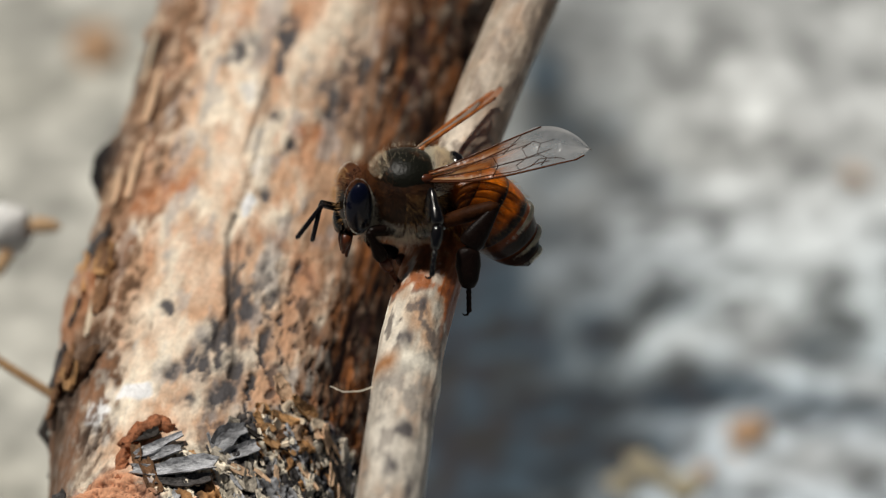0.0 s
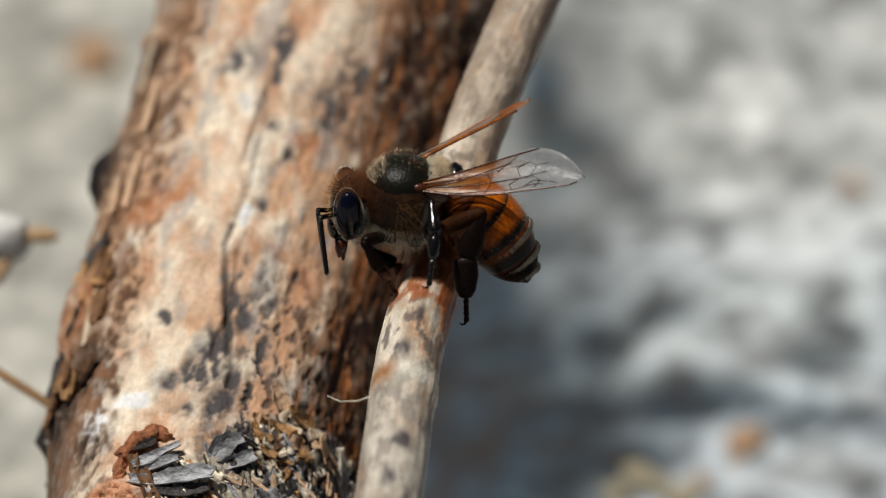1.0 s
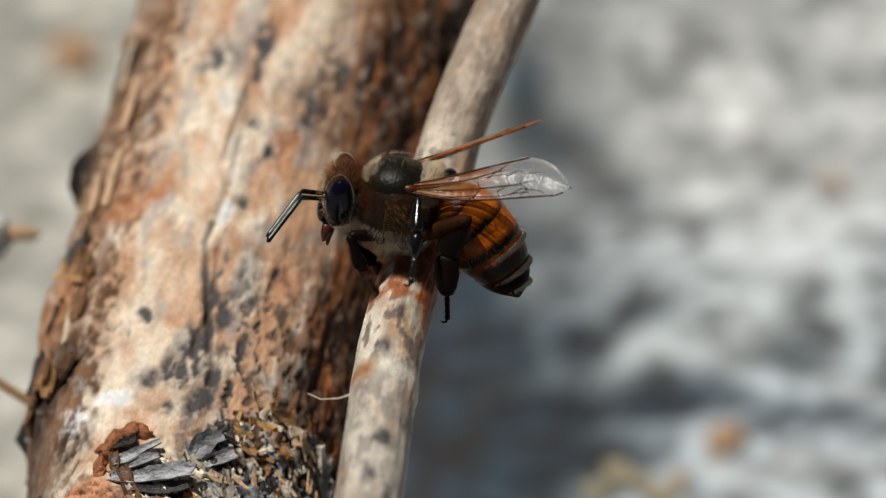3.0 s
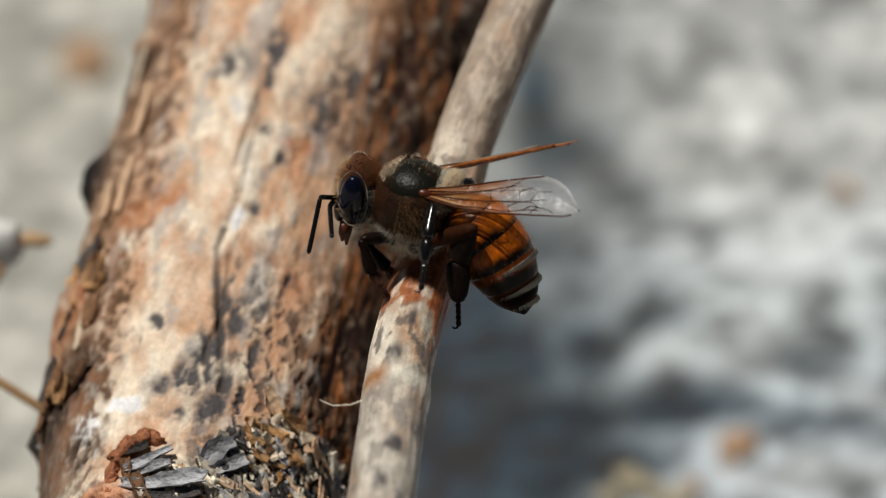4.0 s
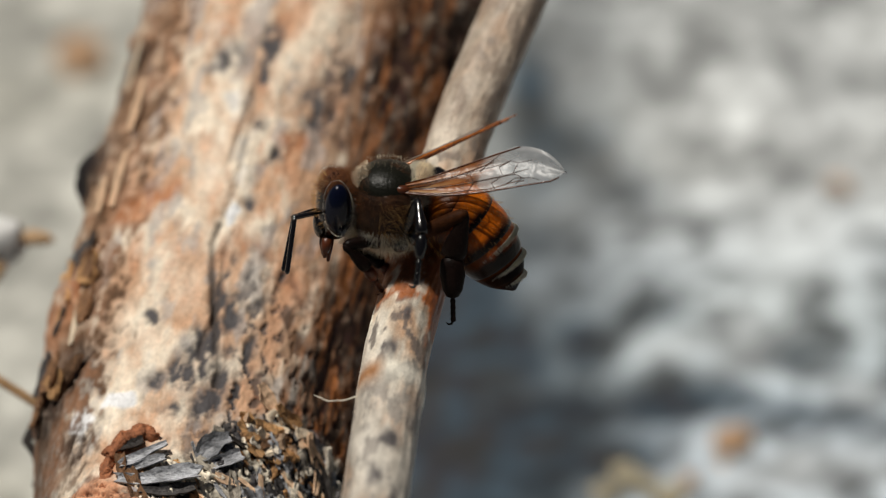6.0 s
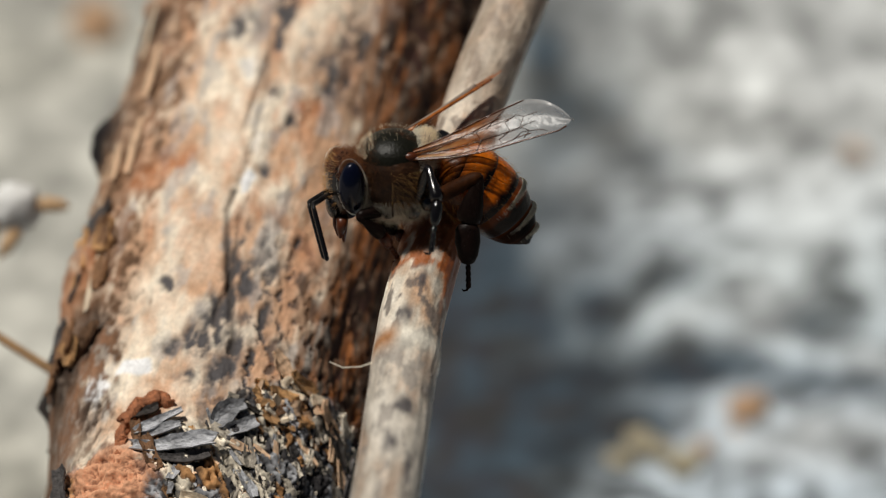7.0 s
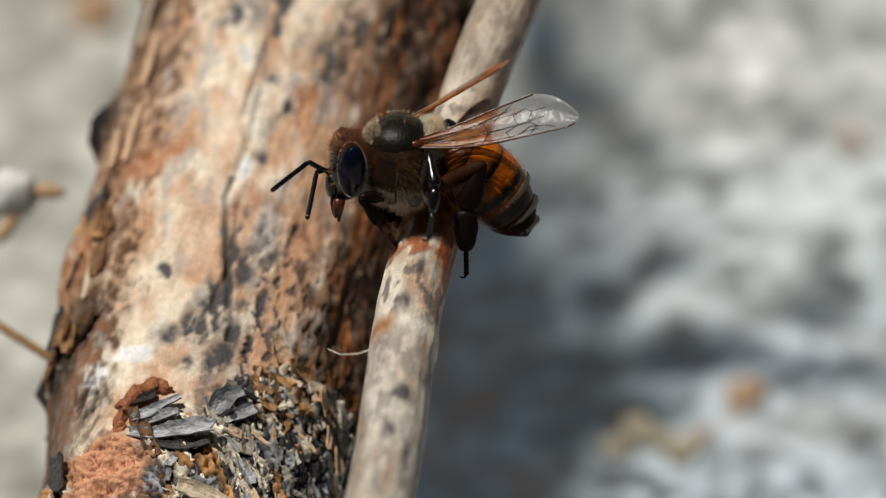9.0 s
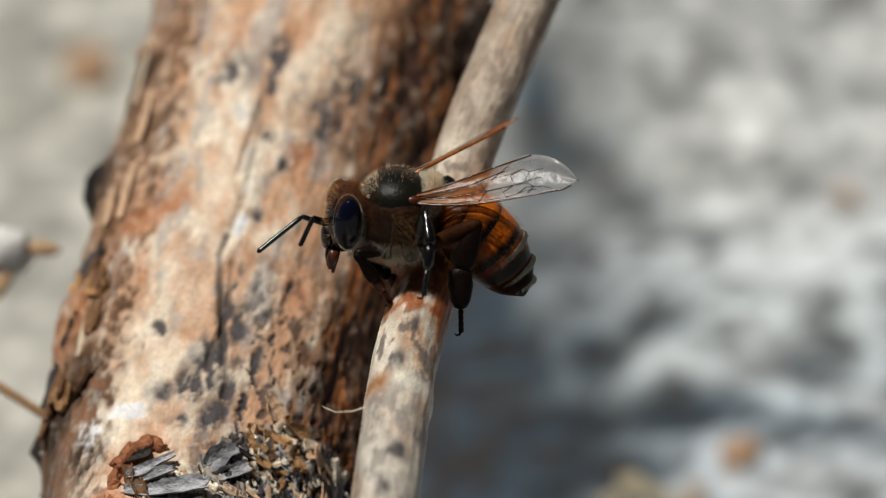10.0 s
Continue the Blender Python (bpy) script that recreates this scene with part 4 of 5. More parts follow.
    simple("abdomen_fuzz", hairs(pts, nrm, 0.35, 0.009, (0, 0, 0), rng, 0.2), FUZZ_GOLD, main, "short golden hairs")


def build_thorax(bee):
    rng = random.Random(3)
    mid, size = (0.15, 0, -0.75), (2.25, 2.1, 2.35)
    thorax = simple("thorax", blob(mid, size, 22, 32, 0.03, 2.0), BROWN, bee, "dark brown furry thorax with a bald shiny back")
    # the raised back plate and the small plate behind it
    simple("back_plate", blob((0.25, 0, 0.22), (1.92, 1.88, 1.38), 20, 32), NOTUM, thorax, "bald glossy black plate")
    simple("scutellum", blob((-1.55, 0, 0.62), (0.62, 1.35, 0.72), 14, 22), RUSTY, thorax, "small rusty plate")
    p, n = skin((-1.55, 0, 0.62), (0.62, 1.35, 0.72), 2600, rng, lambda u: u.z > -0.4 and u.x < 0.6)
    simple("scutellum_fuzz", hairs(p, n, 0.36, 0.008, (-0.4, 0, 0.35), rng, 0.45), FUZZ_PALE, thorax, "pale golden fur behind the plate")
    simple("waist", blob((-1.6, 0, -0.6), (0.75, 1.05, 1.0), 12, 18), SHELL, thorax)
    simple("propodeum", blob((-2.40, 0, 0.78), (0.48, 0.85, 0.60), 12, 18, 0.1, 2.0), SHELL, thorax, "black hump before the waist")
    for k in (1, -1):
        simple("wing_hinge", blob((-0.45, 1.55 * k, 0.55), (0.42, 0.26, 0.26), 10, 14), RUSTY, thorax, "small rusty wing hinge")

    def bald(u):
        return u.z > 0.36 + 0.42 * ((u.x - 0.06) / 0.66) ** 2

    p, n = skin(mid, size, 3200, rng, lambda u: not bald(u) and u.z > -0.45)
    simple("side_fuzz", hairs(p, n, 0.50, 0.007, (-0.45, 0, -0.25), rng, 0.5), FUZZ_BROWN, thorax, "brown thorax fur")
    p, n = skin(mid, size, 1300, rng, lambda u: not bald(u) and -0.55 < u.z < 0.25 and -0.75 < u.x < 0.25)
    simple("stray_fuzz", hairs(p, n, 0.5, 0.007, (-0.4, 0, -0.1), rng, 0.4), FUZZ_GOLD, thorax, "stray golden hairs")
    p, n = skin(mid, size, 1300, rng, lambda u: (u.z > 0.48 and u.x > 0.50 and abs(u.y) < 0.5) or (u.z > 0.35 and u.x < -0.72))
    simple("collar_fuzz", hairs(p, n, 0.34, 0.007, (0.05, 0, 0.45), rng, 0.35), FUZZ_PALE, thorax, "pale collar fur")
    p, n = skin((0.25, 0, 0.28), (2.0, 1.95, 1.48), 170, rng, lambda u: u.z > 0.75)
    simple("crest_fuzz", hairs(p, n, 0.22, 0.005, (-0.1, 0, 0.35), rng, 0.4), FUZZ_PALE, thorax, "sparse pale hairs")
    p, n = skin((0.25, 0, 0.20), (1.96, 1.98, 1.34), 750, rng, lambda u: u.z > -0.1)
    simple("plate_fuzz", hairs(p, n, 0.15, 0.005, (-0.4, 0, 0.1), rng, 0.4), FUZZ_DARK, thorax, "short dark down on the plate")
    p, n = skin(mid, size, 2600, rng, lambda u: u.x < -0.45 and u.z > 0.15)
    simple("hind_fuzz", hairs(p, n, 0.46, 0.007, (-0.5, 0, 0.3), rng, 0.35), FUZZ_WHITE, thorax, "golden fur before the waist")
    p, n = skin(mid, size, 3600, rng, lambda u: u.z < -0.42)
    simple("breast_fuzz", hairs(p, n, 0.70, 0.007, (0, 0, -0.3), rng, 0.3), FUZZ_WHITE, thorax, "pale breast fur")
    p, n = skin((1.1, 0, -0.5), (1.2, 1.7, 1.75), 1800, rng, lambda u: u.x > 0.1)
    simple("neck_fuzz", hairs(p, n, 0.5, 0.007, (0.1, 0, 0.1), rng, 0.35), FUZZ_RED, thorax, "russet neck fur")


def build_head(bee):
    """The head in its own space: its origin is the neck; the face looks along +x, the mouth is down."""
    rng = random.Random(4)

    def face(p, u):
        low = max(0, -u.z)
        return Vector((p.x + 0.18 * low, p.y * (1 - 0.45 * low), p.z))

    head = simple("head", blob((1.10, 0, -0.30), (1.10, 1.74, 1.78), 20, 30, bend=face), SHELL, bee, "black triangular head")
    for s in (1, -1):
        v, f = blob((0, 0, 0), (0.71, 0.58, 1.44), 18, 26)
        m = Matrix.Rotation(radians(-10 * s), 4, "X") @ Matrix.Rotation(radians(-5), 4, "Y")
        v = [m @ x + Vector((1.22, 1.40 * s, -0.06)) for x in v]
        simple("compound_eye", (v, f), EYES, head, "large glossy blue-black eye")
    # white hairs added in place of the light reflected along the eye's edge
    for s in (1, -1):
        pts, nrm = [], []
        for _ in range(620):
            a = rng.gauss(math.pi, 0.85) if rng.random() < 0.65 else rng.uniform(0, 2 * math.pi)
            pts.append((1.22 + 0.78 * math.cos(a), (1.48 - 0.10 * math.sin(a)) * s, 0.02 + 1.48 * math.sin(a)))
            nrm.append((math.cos(a) * 0.5, 0.9 * s, math.sin(a) * 0.5))
        simple("eye_rim_light", hairs(pts, nrm, 0.14, 0.008, (0, 0, 0), rng, 0.3), FUZZ_WHITE, head, "white hairs that stand for the bright rim of light")
    for s in (1, -1):
        pts, nrm = [], []
        for _ in range(300):
            a, b = rng.gauss(math.pi / 2, 0.40), rng.uniform(0.15, 1.25)
            u = Vector((math.cos(a), -math.sin(a) * math.cos(b) * s * 0.8, math.sin(a) * math.sin(b)))
            pts.append((1.22 + 0.64 * u.x, (1.42 + 0.56 * u.y * s) * s, 0.10 + 1.40 * u.z))
            nrm.append((u.x - 0.3, u.y - 0.2 * s, u.z + 0.5))
        simple("brow_fuzz", hairs(pts, nrm, 0.42, 0.012, (-0.2, 0, 0.2), rng, 0.5), FUZZ_RED, head, "russet brow fur")
    simple("clypeus", blob((2.1, 0, -1.2), (0.33, 0.66, 0.70), 12, 16), SHELL, head)
    for s in (1, -1):
        simple("mandible", loft([(1.75, 0.42 * s, -1.85), (1.88, 0.40 * s, -2.4), (1.95, 0.15 * s, -2.95)], [0.30, 0.25, 0.09], 10), RUSTY, head, "reddish mandible")
    simple("tongue_sheath", loft([(1.6, 0, -1.9), (1.7, 0, -2.6), (1.75, 0, -3.25)], [0.28, 0.22, 0.07], 10), RUSTY, head, "reddish brown mouthpart")
    for k in range(3):
        simple("ocellus", blob((1.15 - (0.2 if k else 0), (0, 0.26, -0.26)[k], 1.50), (0.10, 0.10, 0.10), 8, 10), EYES, head)
    p, n = skin((0.98, 0, -0.25), (1.1, 1.68, 1.70), 2200, rng, lambda u: u.z > 0.50)
    simple("crown_fuzz", hairs(p, n, 0.58, 0.008, (-0.1, 0, 0.25), rng, 0.85), FUZZ_RED, head, "russet crown fur")
    p, n = skin((1.15, 0, -0.2), (1.15, 1.6, 1.9), 260, rng, lambda u: u.x > 0.35 and abs(u.y) < 0.5 and u.z > -0.5)
    simple("face_fuzz", hairs(p, n, 0.34, 0.010, (0.1, 0, 0), rng, 0.4), FUZZ_GOLD, head, "short pale face fur")
    p, n = skin((0.9, 0, -0.3), (0.95, 1.62, 1.90), 1400, rng, lambda u: u.x < 0.25 and -0.95 < u.z < 0.35)
    simple("cheek_fuzz", hairs(p, n, 0.36, 0.007, (0.05, 0, -0.1), rng, 0.35), FUZZ_WHITE, head, "pale cheek fur")
    feel = []
    for s in (1, -1):
        sc = simple("antenna_scape", loft([(0, 0, 0), (0, 0, 0.3), (0, 0, 1.3), (0, 0, 1.4)], [0.11, 0.13, 0.14, 0.09], 10), SHELL, head, "black antenna base")
        cen = [(0, 0, 0)] + [(0, 0, 0.06 + 0.272 * j / 2) for j in range(1, 23)]
        rr = [0.07] + [0.140 if j % 2 else 0.124 for j in range(1, 22)] + [0.06]
        fl = simple("antenna_flagellum", loft(cen, rr, 10), SHELL, head, "black ringed antenna whip")
        feel.append((sc, fl, Vector((2.2, 0.32 * s, -0.45)) * MM))
    return head, feel


def build_wing(bee, s, root, tip, chord, broad, brown):
    """A fore wing and hind wing: membranes in a plane spanned by root-to-tip and the chord, with raised veins."""
    root, tip = Vector(root), Vector(tip)
    span = tip - root
    length = span.length
    ex = span.normalized()
    ey = (Vector(chord) - ex * ex.dot(Vector(chord))).normalized()
    ez = ex.cross(ey)

    def lead(t):
        return -0.40 * math.sin(math.pi * min(1, t)) - 0.10 * math.sin(2 * math.pi * t)

    def trail(t):
        w = 0.30 + 2.75 * (min(t, 0.70) ** 1.2)
        if t > 0.70:
            w *= max(0.0, 1 - ((t - 0.70) / 0.302) ** 2.6) ** 0.75
        return w * broad

    def place(t, c):
        """t along the span, c across, 0 at the fore edge and 1 at the hind edge."""
        a, b = lead(t), trail(t)
        if t > 0.9:
            a += (t - 0.9) * 10 * 0.55 * ((t - 0.9) * 10)
        q = a + (b - a) * c
        lift = 0.10 * math.sin(c * 9 + t * 7) * (0.4 + 0.6 * c) + 0.35 * math.sin(math.pi * t) * (c - 0.3) ** 2
        return root + ex * (t * length) + ey * (q - 0.42 * t) + ez * lift * 0.5

    nt, nc = 46, 16
    verts, cols = [], []
    for i in range(nt):
        t = 0.01 + 0.985 * i / (nt - 1)
        for j in range(nc):
            c = j / (nc - 1)
            verts.append(place(t, c))
            near_root = max(0.0, min(1.0, 1.5 * (1 - t / 0.68)))
            mott = spread((t * 6, c * 3, s), 1.7)
            edge = 0.25 if (c > 0.93 or t > 0.97) else 0.0
            streak = spread((t * 2.2, c * 11, s + 5), 1.6)
            fold = math.sin(c * 21 + 3 * math.sin(t * 5) + s) * 0.5 + streak
            alpha = 0.20 + brown + 0.55 * near_root + 0.15 * mott + edge + 0.55 * fold * near_root + 0.16 * max(0, min(1, (t - 0.62) / 0.2))
            tint = Vector((0.66, 0.66, 0.66)).lerp(Vector((0.48, 0.15, 0.028)), max(0, min(1, near_root * 2.2 + brown * 2)))
            tint = tint.lerp(Vector((0.95, 0.68, 0.36)), max(0, min(0.7, fold * near_root * 0.9 - 0.1)))
            cols.append((*tint, max(0.06, min(0.92, alpha))))
    faces = [(i * nc + j, i * nc + j + 1, (i + 1) * nc + j + 1, (i + 1) * nc + j) for i in range(nt - 1) for j in range(nc - 1)]
    wing = simple("wing", (verts, faces), MEMBRANE, bee, "clear brown-veined wing" if brown == 0 else "rusty folded wing", colors=cols)
    # the hind wing, hooked under the fore wing's rear edge
    hv, hc = [], []
    for i in range(30):
        t = i / 29
        for j in range(10):
            c = j / 9
            w = (0.12 + 0.55 * math.sin(math.pi * min(1, t * 0.62 + 0.05))) * broad * max(0.0, 1 - max(0, (t - 0.8) / 0.2) ** 2) ** 0.5
            base = place(0.02 + 0.66 * t, 0.62)
            hv.append(base + ey * (w * c) - ez * (0.10 + 0.08 * math.sin(c * 8 + t * 5)))
            hc.append((0.45, 0.38, 0.32, min(0.9, 0.30 + brown + 0.25 * (1 - t) + (0.2 if c > 0.9 else 0) + 0.12 * spread((t * 7, c * 4, s + 3), 1.5))))
    hf = [(i * 10 + j, i * 10 + j + 1, (i + 1) * 10 + j + 1, (i + 1) * 10 + j) for i in range(29) for j in range(9)]
    simple("hind_wing", (hv, hf), MEMBRANE, wing, "smoky hind wing", colors=hc)
    veins = [([(t / 20, 0.0) for t in range(0, 20)], 0.075), ([(t / 20, 0.10 + 0.03 * math.sin(t)) for t in range(0, 16)], 0.045),
             ([(t / 20, 0.45 - 0.2 * t / 20) for t in range(1, 15)], 0.040), ([(t / 20, 0.75 - 0.12 * t / 20) for t in range(1, 14)], 0.036),
             ([(0.42, 0.05), (0.46, 0.35), (0.44, 0.66)], 0.036), ([(0.58, 0.05), (0.56, 0.22), (0.63, 0.34), (0.61, 0.62)], 0.036),
             ([(0.70, 0.06), (0.74, 0.2), (0.69, 0.36), (0.72, 0.6)], 0.036), ([(0.46, 0.36), (0.63, 0.34), (0.78, 0.42)], 0.034),
             ([(0.64, 0.10), (0.70, 0.22), (0.80, 0.16), (0.84, 0.08)], 0.034), ([(0.61, 0.62), (0.68, 0.70), (0.72, 0.60), (0.80, 0.66)], 0.030),
             ([(0.50, 0.64), (0.55, 0.80), (0.62, 0.93)], 0.030), ([(0.02, 0.3), (0.2, 0.55), (0.4, 0.72), (0.58, 0.80)], 0.045),
             ([(0.0, 0.9), (0.2, 0.97), (0.5, 0.99), (0.74, 0.99)], 0.055)]
    for k, (row, r) in enumerate(veins):
        cen = [place(t, c) for t, c in row]
        mat = VEIN_RED if brown else VEIN_EDGE if k in (0, 1, 11, 12) else VEIN
        simple("vein", loft(cen, [r * (2.2 if brown else 1) * (1 - 0.5 * i / len(cen)) for i in range(len(cen))], 6), mat, wing)
    return wing


def segment(name, length, prof, parent, mat, label="", flat=1.0, bristles=0, seed=1):
    """A leg piece along +z: prof are (share of the length, radius)."""
    cen = [(0, 0, length * t) for t, r in prof]
    vf = loft(cen, [r for t, r in prof], 14, [(1.0, flat)] * len(prof))
    ob = simple(name, vf, mat, parent, label)
    if bristles:
        rng = random.Random(seed)
        pts, nrm = [], []
        for _ in range(bristles):
            t, a = rng.uniform(0.08, 0.95), rng.uniform(0, 2 * math.pi)
            r = np.interp(t, [q[0] for q in prof], [q[1] for q in prof])
            o = Vector((math.cos(a), math.sin(a) * flat, 0))
            pts.append(o * r + Vector((0, 0, length * t)))
            nrm.append(o + Vector((0, 0, 0.6)))
        v2 = hairs(pts, nrm, 0.26, 0.008, (0, 0, 0), rng, 0.25)
        me = ob.data
        v1 = [v.co.copy() for v in me.vertices]
        f1 = [tuple(p.vertices) for p in me.polygons]
        v, f = joined((v1, f1), ([x * MM for x in v2[0]], v2[1]))
        ob.data = mesh_of(name, v, f, mat)
    return ob


LEGS = {  # hip in the bee's space; femur, tibia and tarsus lengths; where the tibia ends and where the tarsus points, in the slanted frame; knee's way
    "fore_near": ((0.75, 1.0, -2.45), 2.0, 1.9, 2.0, (-3.15, -0.55, 4.0), (0.40, -0.6, -0.70), (1.0, 0.3, 1.0)),
    "mid_near": ((-0.5, 1.2, -2.5), 3.2, 1.95, 2.7, (-0.26, 1.25, 6.5), (-0.12, -0.97, 0.08), (0.05, -0.5, 1.2)),
    "hind_near": ((-1.3, 1.5, -2.0), 3.4, 2.7, 3.5, (1.30, 0.10, 4.8), (0.02, -1.0, -0.20), (-1.0, 0.5, 0.5)),
    "fore_far": ((1.4, -0.8, -2.5), 1.9, 1.75, 1.8, (-2.4, -0.3, 0.9), (0.5, -0.7, -0.3), (1.0, -0.4, 0.4)),
    "mid_far": ((-0.4, -1.2, -2.5), 2.4, 1.95, 1.8, (-0.9, 0.9, 0.2), (0.4, -0.8, -0.2), (0.2, -1.0, 0.6)),
    "hind_far": ((-1.3, -1.1, -2.0), 2.9, 2.6, 2.6, (1.55, 1.8, -0.5), (-0.25, -0.9, 0.1), (-0.2, -0.6, 1.0)),
}


def build_legs(bee):
    made = {}
    for i, (key, (hip, fe, ti, ta, end, way, knee)) in enumerate(LEGS.items()):
        hind = key.startswith("hind")
        coxa = simple("leg", blob(hip, (0.45, 0.45, 0.5), 10, 14), SHELL, bee, "black hairy leg")
        g = 1.3 if hind else 0.85 if key == "mid_near" else 1.0
        a = segment("femur", fe, [(0, 0.16 * g), (0.12, 0.28 * g), (0.5, 0.33 * g), (0.88, 0.27 * g), (1, 0.14)], coxa, FEMUR if hind else LEG_DARK if key.startswith("fore") else SHELL, bristles=90, seed=i)
        wide = 0.68 if hind else 0.37 if key == "mid_near" else 0.38
        b = segment("tibia", ti, [(0, 0.12), (0.08, 0.22), (0.3, 0.55 * wide), (0.6, 0.85 * wide), (0.82, wide), (0.95, 0.92 * wide), (1, 0.62 * wide if hind else 0.22)], coxa, SHELL if key == "mid_near" else LEG_DARK, flat=0.5 if hind else 0.9, bristles=170, seed=i + 9)
        w2 = 0.68 if hind else 0.34 if key == "mid_near" else 0.33
        w = 0.64 if hind else 0.50
        thin = 0.135
        joints = [(0, 0.30 if hind else 0.14), (0.03, w2 * 0.75), (0.10, w2 * 0.92), (w * 0.45, w2), (w * 0.8, w2 * 0.78), (w - 0.03, w2 * 0.5), (w, 0.08)]
        for q in range(4):
            u0, u1 = w + (1 - w) * q / 4, w + (1 - w) * (q + 1) / 4
            joints += [(u0 + 0.012, thin), (u1 - 0.03, thin * 1.12), (u1 - 0.006, 0.105)]
        joints.append((1, 0.05))
        c = segment("tarsus", ta, joints, coxa, LEG_DARK if hind else SHELL if key == "mid_near" else LEG_RED, flat=0.55 if hind else 0.9, bristles=110, seed=i + 20)
        claw = [(0, 0, ta * 0.97), (0, 0.10, ta + 0.10), (0, 0.26, ta + 0.12), (0, 0.36, ta + 0.02)]
        v, f = mm(loft(claw, [0.08, 0.07, 0.05, 0.02], 8))
        v1, f1 = [x.co.copy() for x in c.data.vertices], [tuple(q.vertices) for q in c.data.polygons]
        v, f = joined((v1, f1), (v, f))
        c.data = mesh_of("tarsus", v, f, c.data.materials[0])
        made[key] = (a, b, c)
    return made


bee = tagged(new("honeybee"), "brown honeybee with amber banded abdomen, clinging to the dry stalk", "bee")
build_thorax(bee)
build_abdomen(bee)
head, feelers = build_head(bee)
build_wing(bee, 1, (-0.05, 1.50, 0.40), (-8.90, 3.18, 2.48), (-0.1, -0.62, 0.78), 0.95, 0.0)
build_wing(bee, -1, (-0.35, -1.30, 0.85), (-6.76, -7.58, 2.16), (0.0, 0.93, 0.36), 0.75, 0.42)
legs = build_legs(bee)


# ---- what moves ----
# seconds; the thorax: turn in the plane, roll towards the viewer, yaw (degrees), x, y; the head: pitch down, yaw to its left, roll, neck ahead and up
BODY = [(0.0, -2.9, 21.2, 14.8, -1.73, 3.71), (0.5, -2.9, 21.4, 10.6, -1.85, 3.65), (1.0, -5.1, 24.3, 4.9, -1.67, 3.86), (1.5, -7.7, 24.7, 3.1, -1.36, 3.92),
        (2.0, -5.7, 24.6, 1.0, -1.38, 3.79), (3.5, -8.5, 20.4, -6.2, -0.70, 3.59), (4.0, -11.6, 22.0, -8.3, -0.64, 3.73), (4.5, -9.6, 21.3, -7.9, -0.86, 3.69),
        (5.0, -7.5, 20.9, -7.0, -1.11, 3.71), (6.5, -0.4, 17.9, 6.6, -2.18, 3.47), (7.0, 2.0, 18.2, 7.4, -2.32, 3.46), (7.5, 1.7, 18.5, 8.4, -2.19, 3.42),
        (8.0, 2.9, 18.6, 8.0, -2.26, 3.36), (8.5, 4.1, 17.9, 7.4, -2.36, 3.33), (9.0, -1.7, 19.5, 8.8, -1.93, 3.49), (9.5, -2.3, 20.3, 7.5, -1.76, 3.55),
        (10.0, -3.1, 20.1, 5.9, -1.75, 3.62)]
HEAD = [(0.0, 3.8, -4.0, 2.2, 1.71, -0.91), (0.5, 8.5, -1.0, 0.6, 1.89, -0.82), (1.0, 9.5, 0.0, -0.2, 1.91, -1.03), (1.5, 11.0, -1.0, -4.2, 1.95, -0.97),
        (2.0, 7.5, -1.0, -7.2, 1.99, -0.92), (3.5, 1.7, 4.0, -3.1, 2.0, -0.42), (4.0, 10.4, 6.0, -1.9, 2.16, -0.46), (4.5, 8.5, 6.0, -2.8, 2.27,
        -0.39), (5.0, 3.6, 5.0, -0.2, 2.08, -0.46), (6.5, 7.0, 7.5, 2.8, 1.72, -0.67), (7.0, 5.1, 7.5, 3.0, 1.66, -0.82), (7.5, 5.6, 6.0, 2.6, 1.71,
        -0.73), (8.0, 5.9, 6.0, 2.3, 1.84, -0.79), (8.5, 3.8, 6.5, 2.3, 1.95, -0.86), (9.0, 2.7, 3.0, 2.2, 1.77, -0.77), (9.5, -0.8, 2.5, 2.1, 1.71,
        -0.68), (10.0, 1.7, 5.0, 1.7, 1.82, -0.74)]
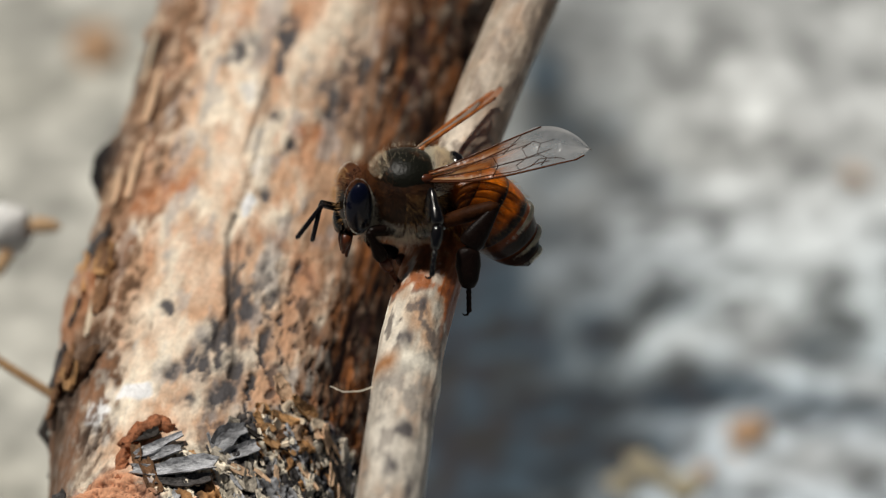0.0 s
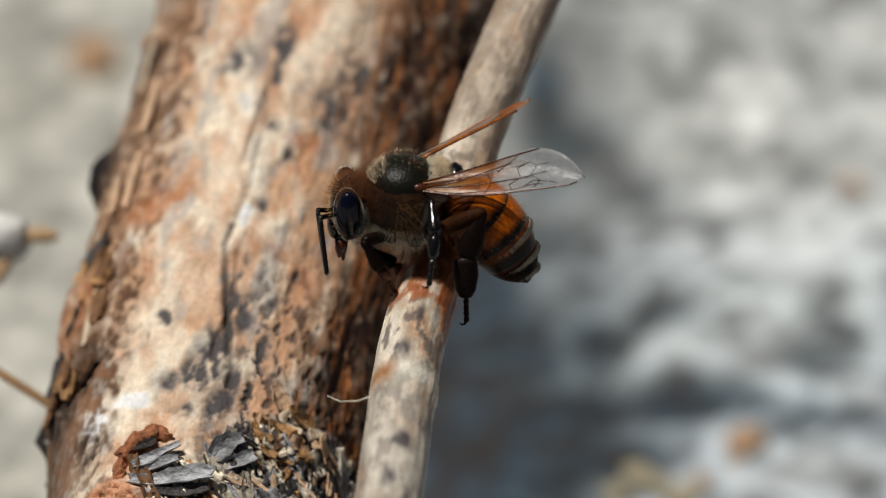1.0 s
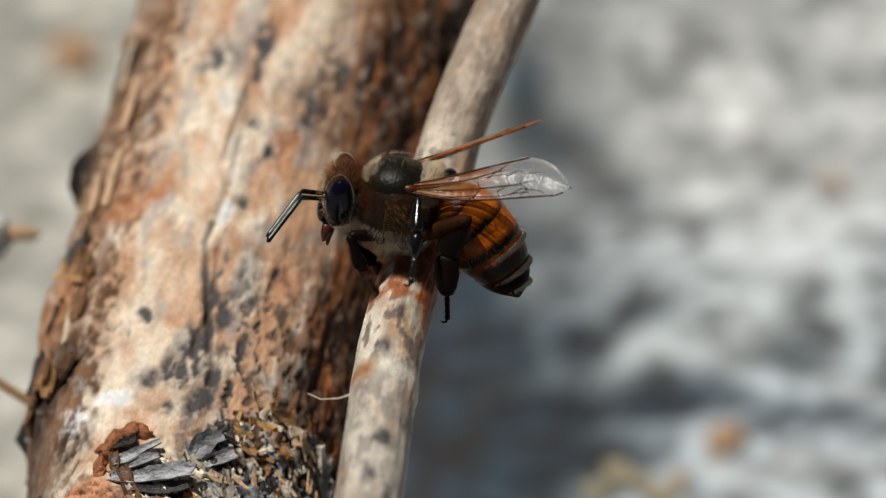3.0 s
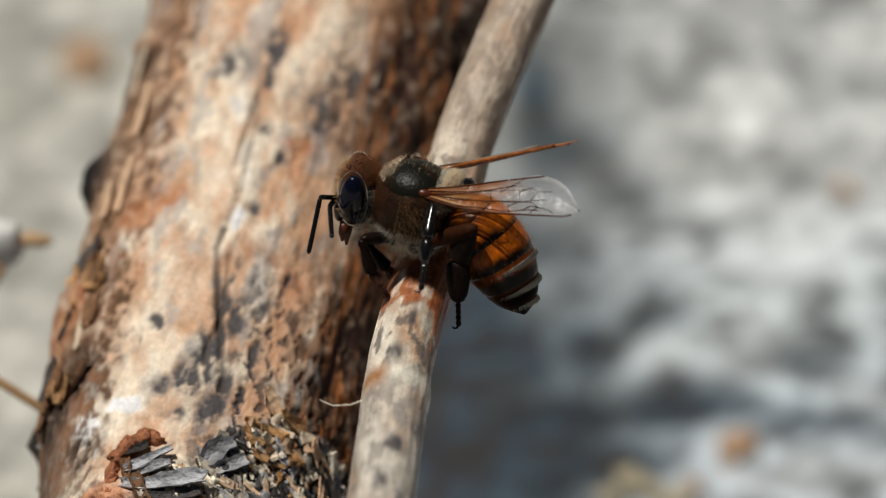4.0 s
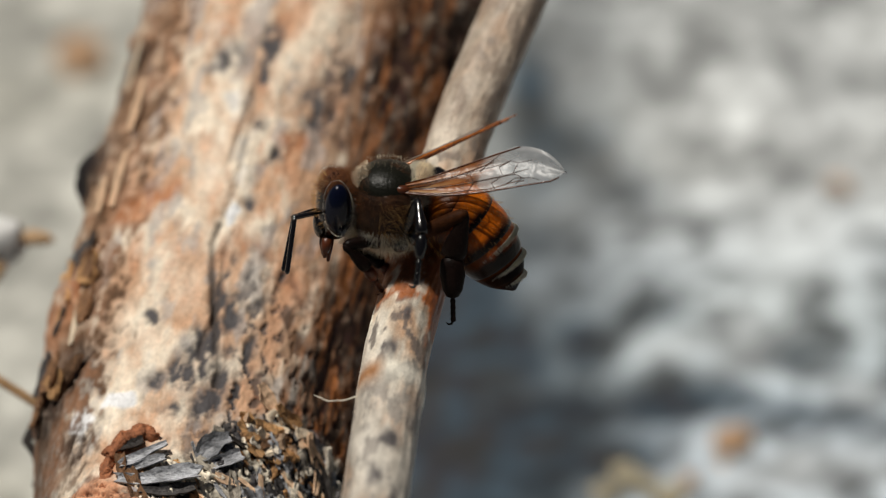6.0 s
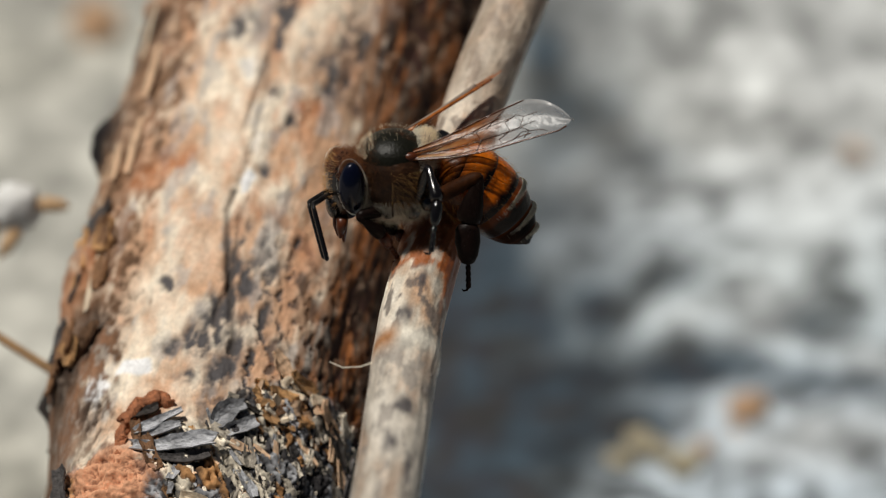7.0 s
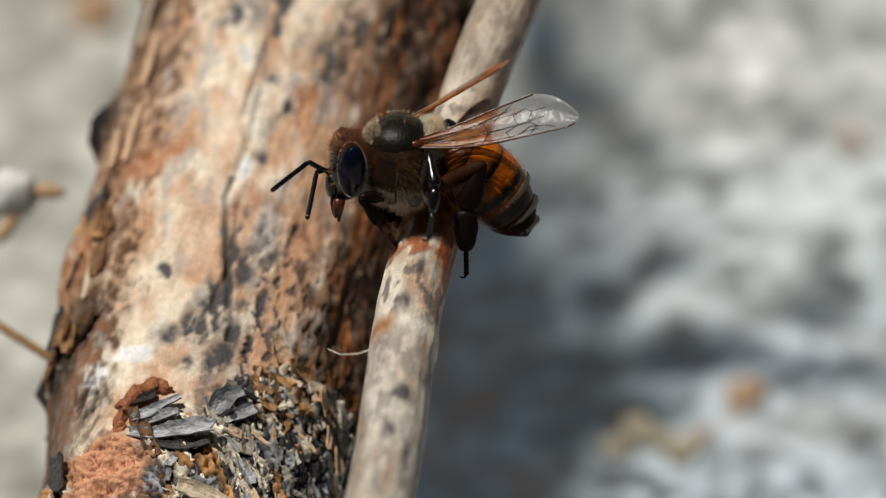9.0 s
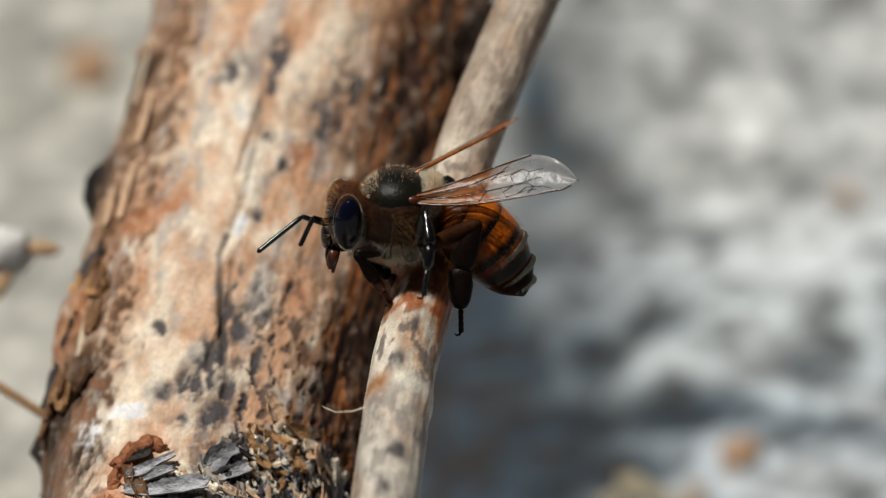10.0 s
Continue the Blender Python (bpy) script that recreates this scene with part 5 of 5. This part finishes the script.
# directions in the slanted frame of the near and far antenna: base piece, then whip
FEEL = [(0.0, (-0.55, 0.15, 0.8), (-0.42, -0.57, 0.7), (-0.5, 0.1, 0.8), (-0.14, -0.66, 0.72)), (0.5, (-0.45, -0.1, 0.9), (-0.16, -0.85, 0.5), (-0.5, -0.1, 0.8), (0.02, -0.85, 0.5)),
        (1.0, (-0.35, -0.1, 0.9), (0.12, -0.98, 0.15), (-0.45, 0.0, 0.9), (0.14, -0.98, 0.1)), (1.5, (-0.6, -0.1, 0.7), (0.12, -0.98, 0.1), (-0.6, -0.1, 0.6), (0.16, -0.97, -0.1)),
        (2.0, (-0.55, -0.25, 0.75), (0.03, -1.0, 0.1), (-0.55, -0.25, 0.7), (0.04, -0.99, -0.1)), (3.5, (-0.80, 0.15, 0.5), (-0.70, -0.60, 0.35), (-0.80, 0.15, 0.4), (-0.70, -0.60, 0.3)),
        (4.0, (-0.60, 0.0, 0.75), (-0.20, -0.96, 0.1), (-0.3, -0.5, 0.7), (0.05, -0.5, 0.8)), (4.5, (-0.95, -0.2, 0.2), (-0.12, -0.99, 0.1), (-0.2, -0.5, 0.7), (0.0, -0.40, 0.9)),
        (5.0, (-0.6, -0.3, 0.6), (-0.20, -0.97, 0.1), (-0.3, -0.4, 0.8), (-0.18, -0.9, 0.4)), (6.5, (-0.95, -0.15, 0.2), (-0.06, -0.99, 0.1), (-0.9, -0.2, 0.1), (-0.03, -0.99, -0.1)),
        (7.0, (-0.6, -0.4, 0.6), (0.25, -0.95, 0.1), (-0.6, -0.4, 0.5), (0.26, -0.95, 0.0)), (7.5, (-0.95, -0.2, 0.2), (-0.10, -0.99, 0.1), (-0.95, -0.2, 0.1), (-0.06, -0.99, -0.1)),
        (8.0, (-0.8, -0.2, 0.5), (0.08, -0.99, 0.1), (-0.8, -0.2, 0.4), (0.10, -0.99, 0.0)), (8.5, (-0.95, -0.1, 0.3), (-0.10, -0.99, 0.1), (-0.3, -0.3, 0.9), (0.15, -0.9, 0.35)),
        (9.0, (-0.80, 0.42, 0.4), (-0.62, -0.50, 0.60), (-0.4, -0.1, 0.9), (-0.15, -0.8, 0.55)), (9.5, (-0.60, 0.55, 0.55), (-0.64, -0.02, 0.75), (-0.4, -0.1, 0.9), (-0.2, -0.75, 0.6)),
        (10.0, (-0.9, 0.30, 0.3), (-0.77, -0.62, 0.2), (-0.4, 0.1, 0.9), (-0.2, -0.48, 0.85))]
BODY_NEAR = 3.5
SIDEWAYS = Matrix(((-1, 0, 0), (0, 0, 1), (0, 1, 0))).to_4x4()


def body_pose(turn, roll, yaw, x, y):
    r = Matrix.Rotation(radians(turn), 4, "Z") @ Matrix.Rotation(radians(roll), 4, "X") @ Matrix.Rotation(radians(yaw), 4, "Y") @ SIDEWAYS
    return Matrix.Translation(Vector((x, y, BODY_NEAR)) * MM) @ r


def head_pose(pitch, yaw, roll, x, z):
    return Matrix.Translation(Vector((x, 0, z)) * MM) @ Matrix.Rotation(radians(yaw), 4, "Z") @ Matrix.Rotation(radians(pitch), 4, "Y") @ Matrix.Rotation(radians(roll), 4, "X")


def aimed(origin, way, side):
    """A pose at origin whose z points along way and whose x leans to side."""
    z = Vector(way).normalized()
    x = (Vector(side) - z * z.dot(Vector(side))).normalized()
    y = z.cross(x)
    return Matrix.Translation(origin) @ Matrix((x, y, z)).transposed().to_4x4()


def bent(hip, end, a, b, way):
    """The knee between hip and end for two pieces a and b long, bent towards way, and the end that they reach."""
    d = end - hip
    r = min(d.length, (a + b) * 0.995)
    d = d.normalized()
    k = (a * a - b * b + r * r) / (2 * r)
    h = math.sqrt(max(0.0, a * a - k * k))
    w = (way - d * d.dot(way)).normalized()
    return hip + d * k + w * h, hip + d * r


# seconds and the lean of the seed head's stalk in the breeze, degrees
SWAY = [(0.0, 0.0), (2.0, 0.1), (3.5, 0.15), (4.0, 0.2), (5.0, 0.35), (6.5, 0.85), (7.0, 0.75), (8.0, 0.7), (10.0, 0.65)]


def motions():
    upright = seed_head.matrix_world.copy()
    walk(seed_head, [(t, upright @ pose(0, 0, 0, 0, a, 0)) for t, a in SWAY])
    bodies = [(row[0], body_pose(*row[1:])) for row in BODY]
    walk(bee, [(t, SLANT @ m) for t, m in bodies])
    heads = [(row[0], head_pose(*row[1:])) for row in HEAD]
    walk(head, heads)
    for i, (scape, whip, root) in enumerate(feelers):
        one, two = [], []
        for (t, body), (_, hd), feel in zip(bodies, heads, FEEL):
            back = (body @ hd).to_3x3().inverted()
            d1, d2 = (back @ Vector(feel[1 + 2 * i])).normalized(), (back @ Vector(feel[2 + 2 * i])).normalized()
            one.append((t, aimed(root, d1, (0.2, 1, 0.3))))
            two.append((t, aimed(root + d1 * 1.36 * MM, d2, (0.2, 1, 0.3))))
        walk(scape, one)
        walk(whip, two)
    for key, (hip, fe, ti, ta, end, way, knee) in LEGS.items():
        rows = ([], [], [])
        for t, body in bodies:
            back = body.inverted()
            foot = back @ (Vector(end) * MM)
            h, k = Vector(hip) * MM, Vector(knee)
            bend, reach = bent(h, foot, fe * MM, ti * MM, k)
            rows[0].append((t, aimed(h, bend - h, (0, 0.3, 1))))
            rows[1].append((t, aimed(bend, reach - bend, (0.1, 1, 0.1))))
            rows[2].append((t, aimed(reach, back.to_3x3() @ Vector(way), (0.1, 1, 0.1))))
        for ob, r in zip(legs[key], rows):
            walk(ob, r)


motions()
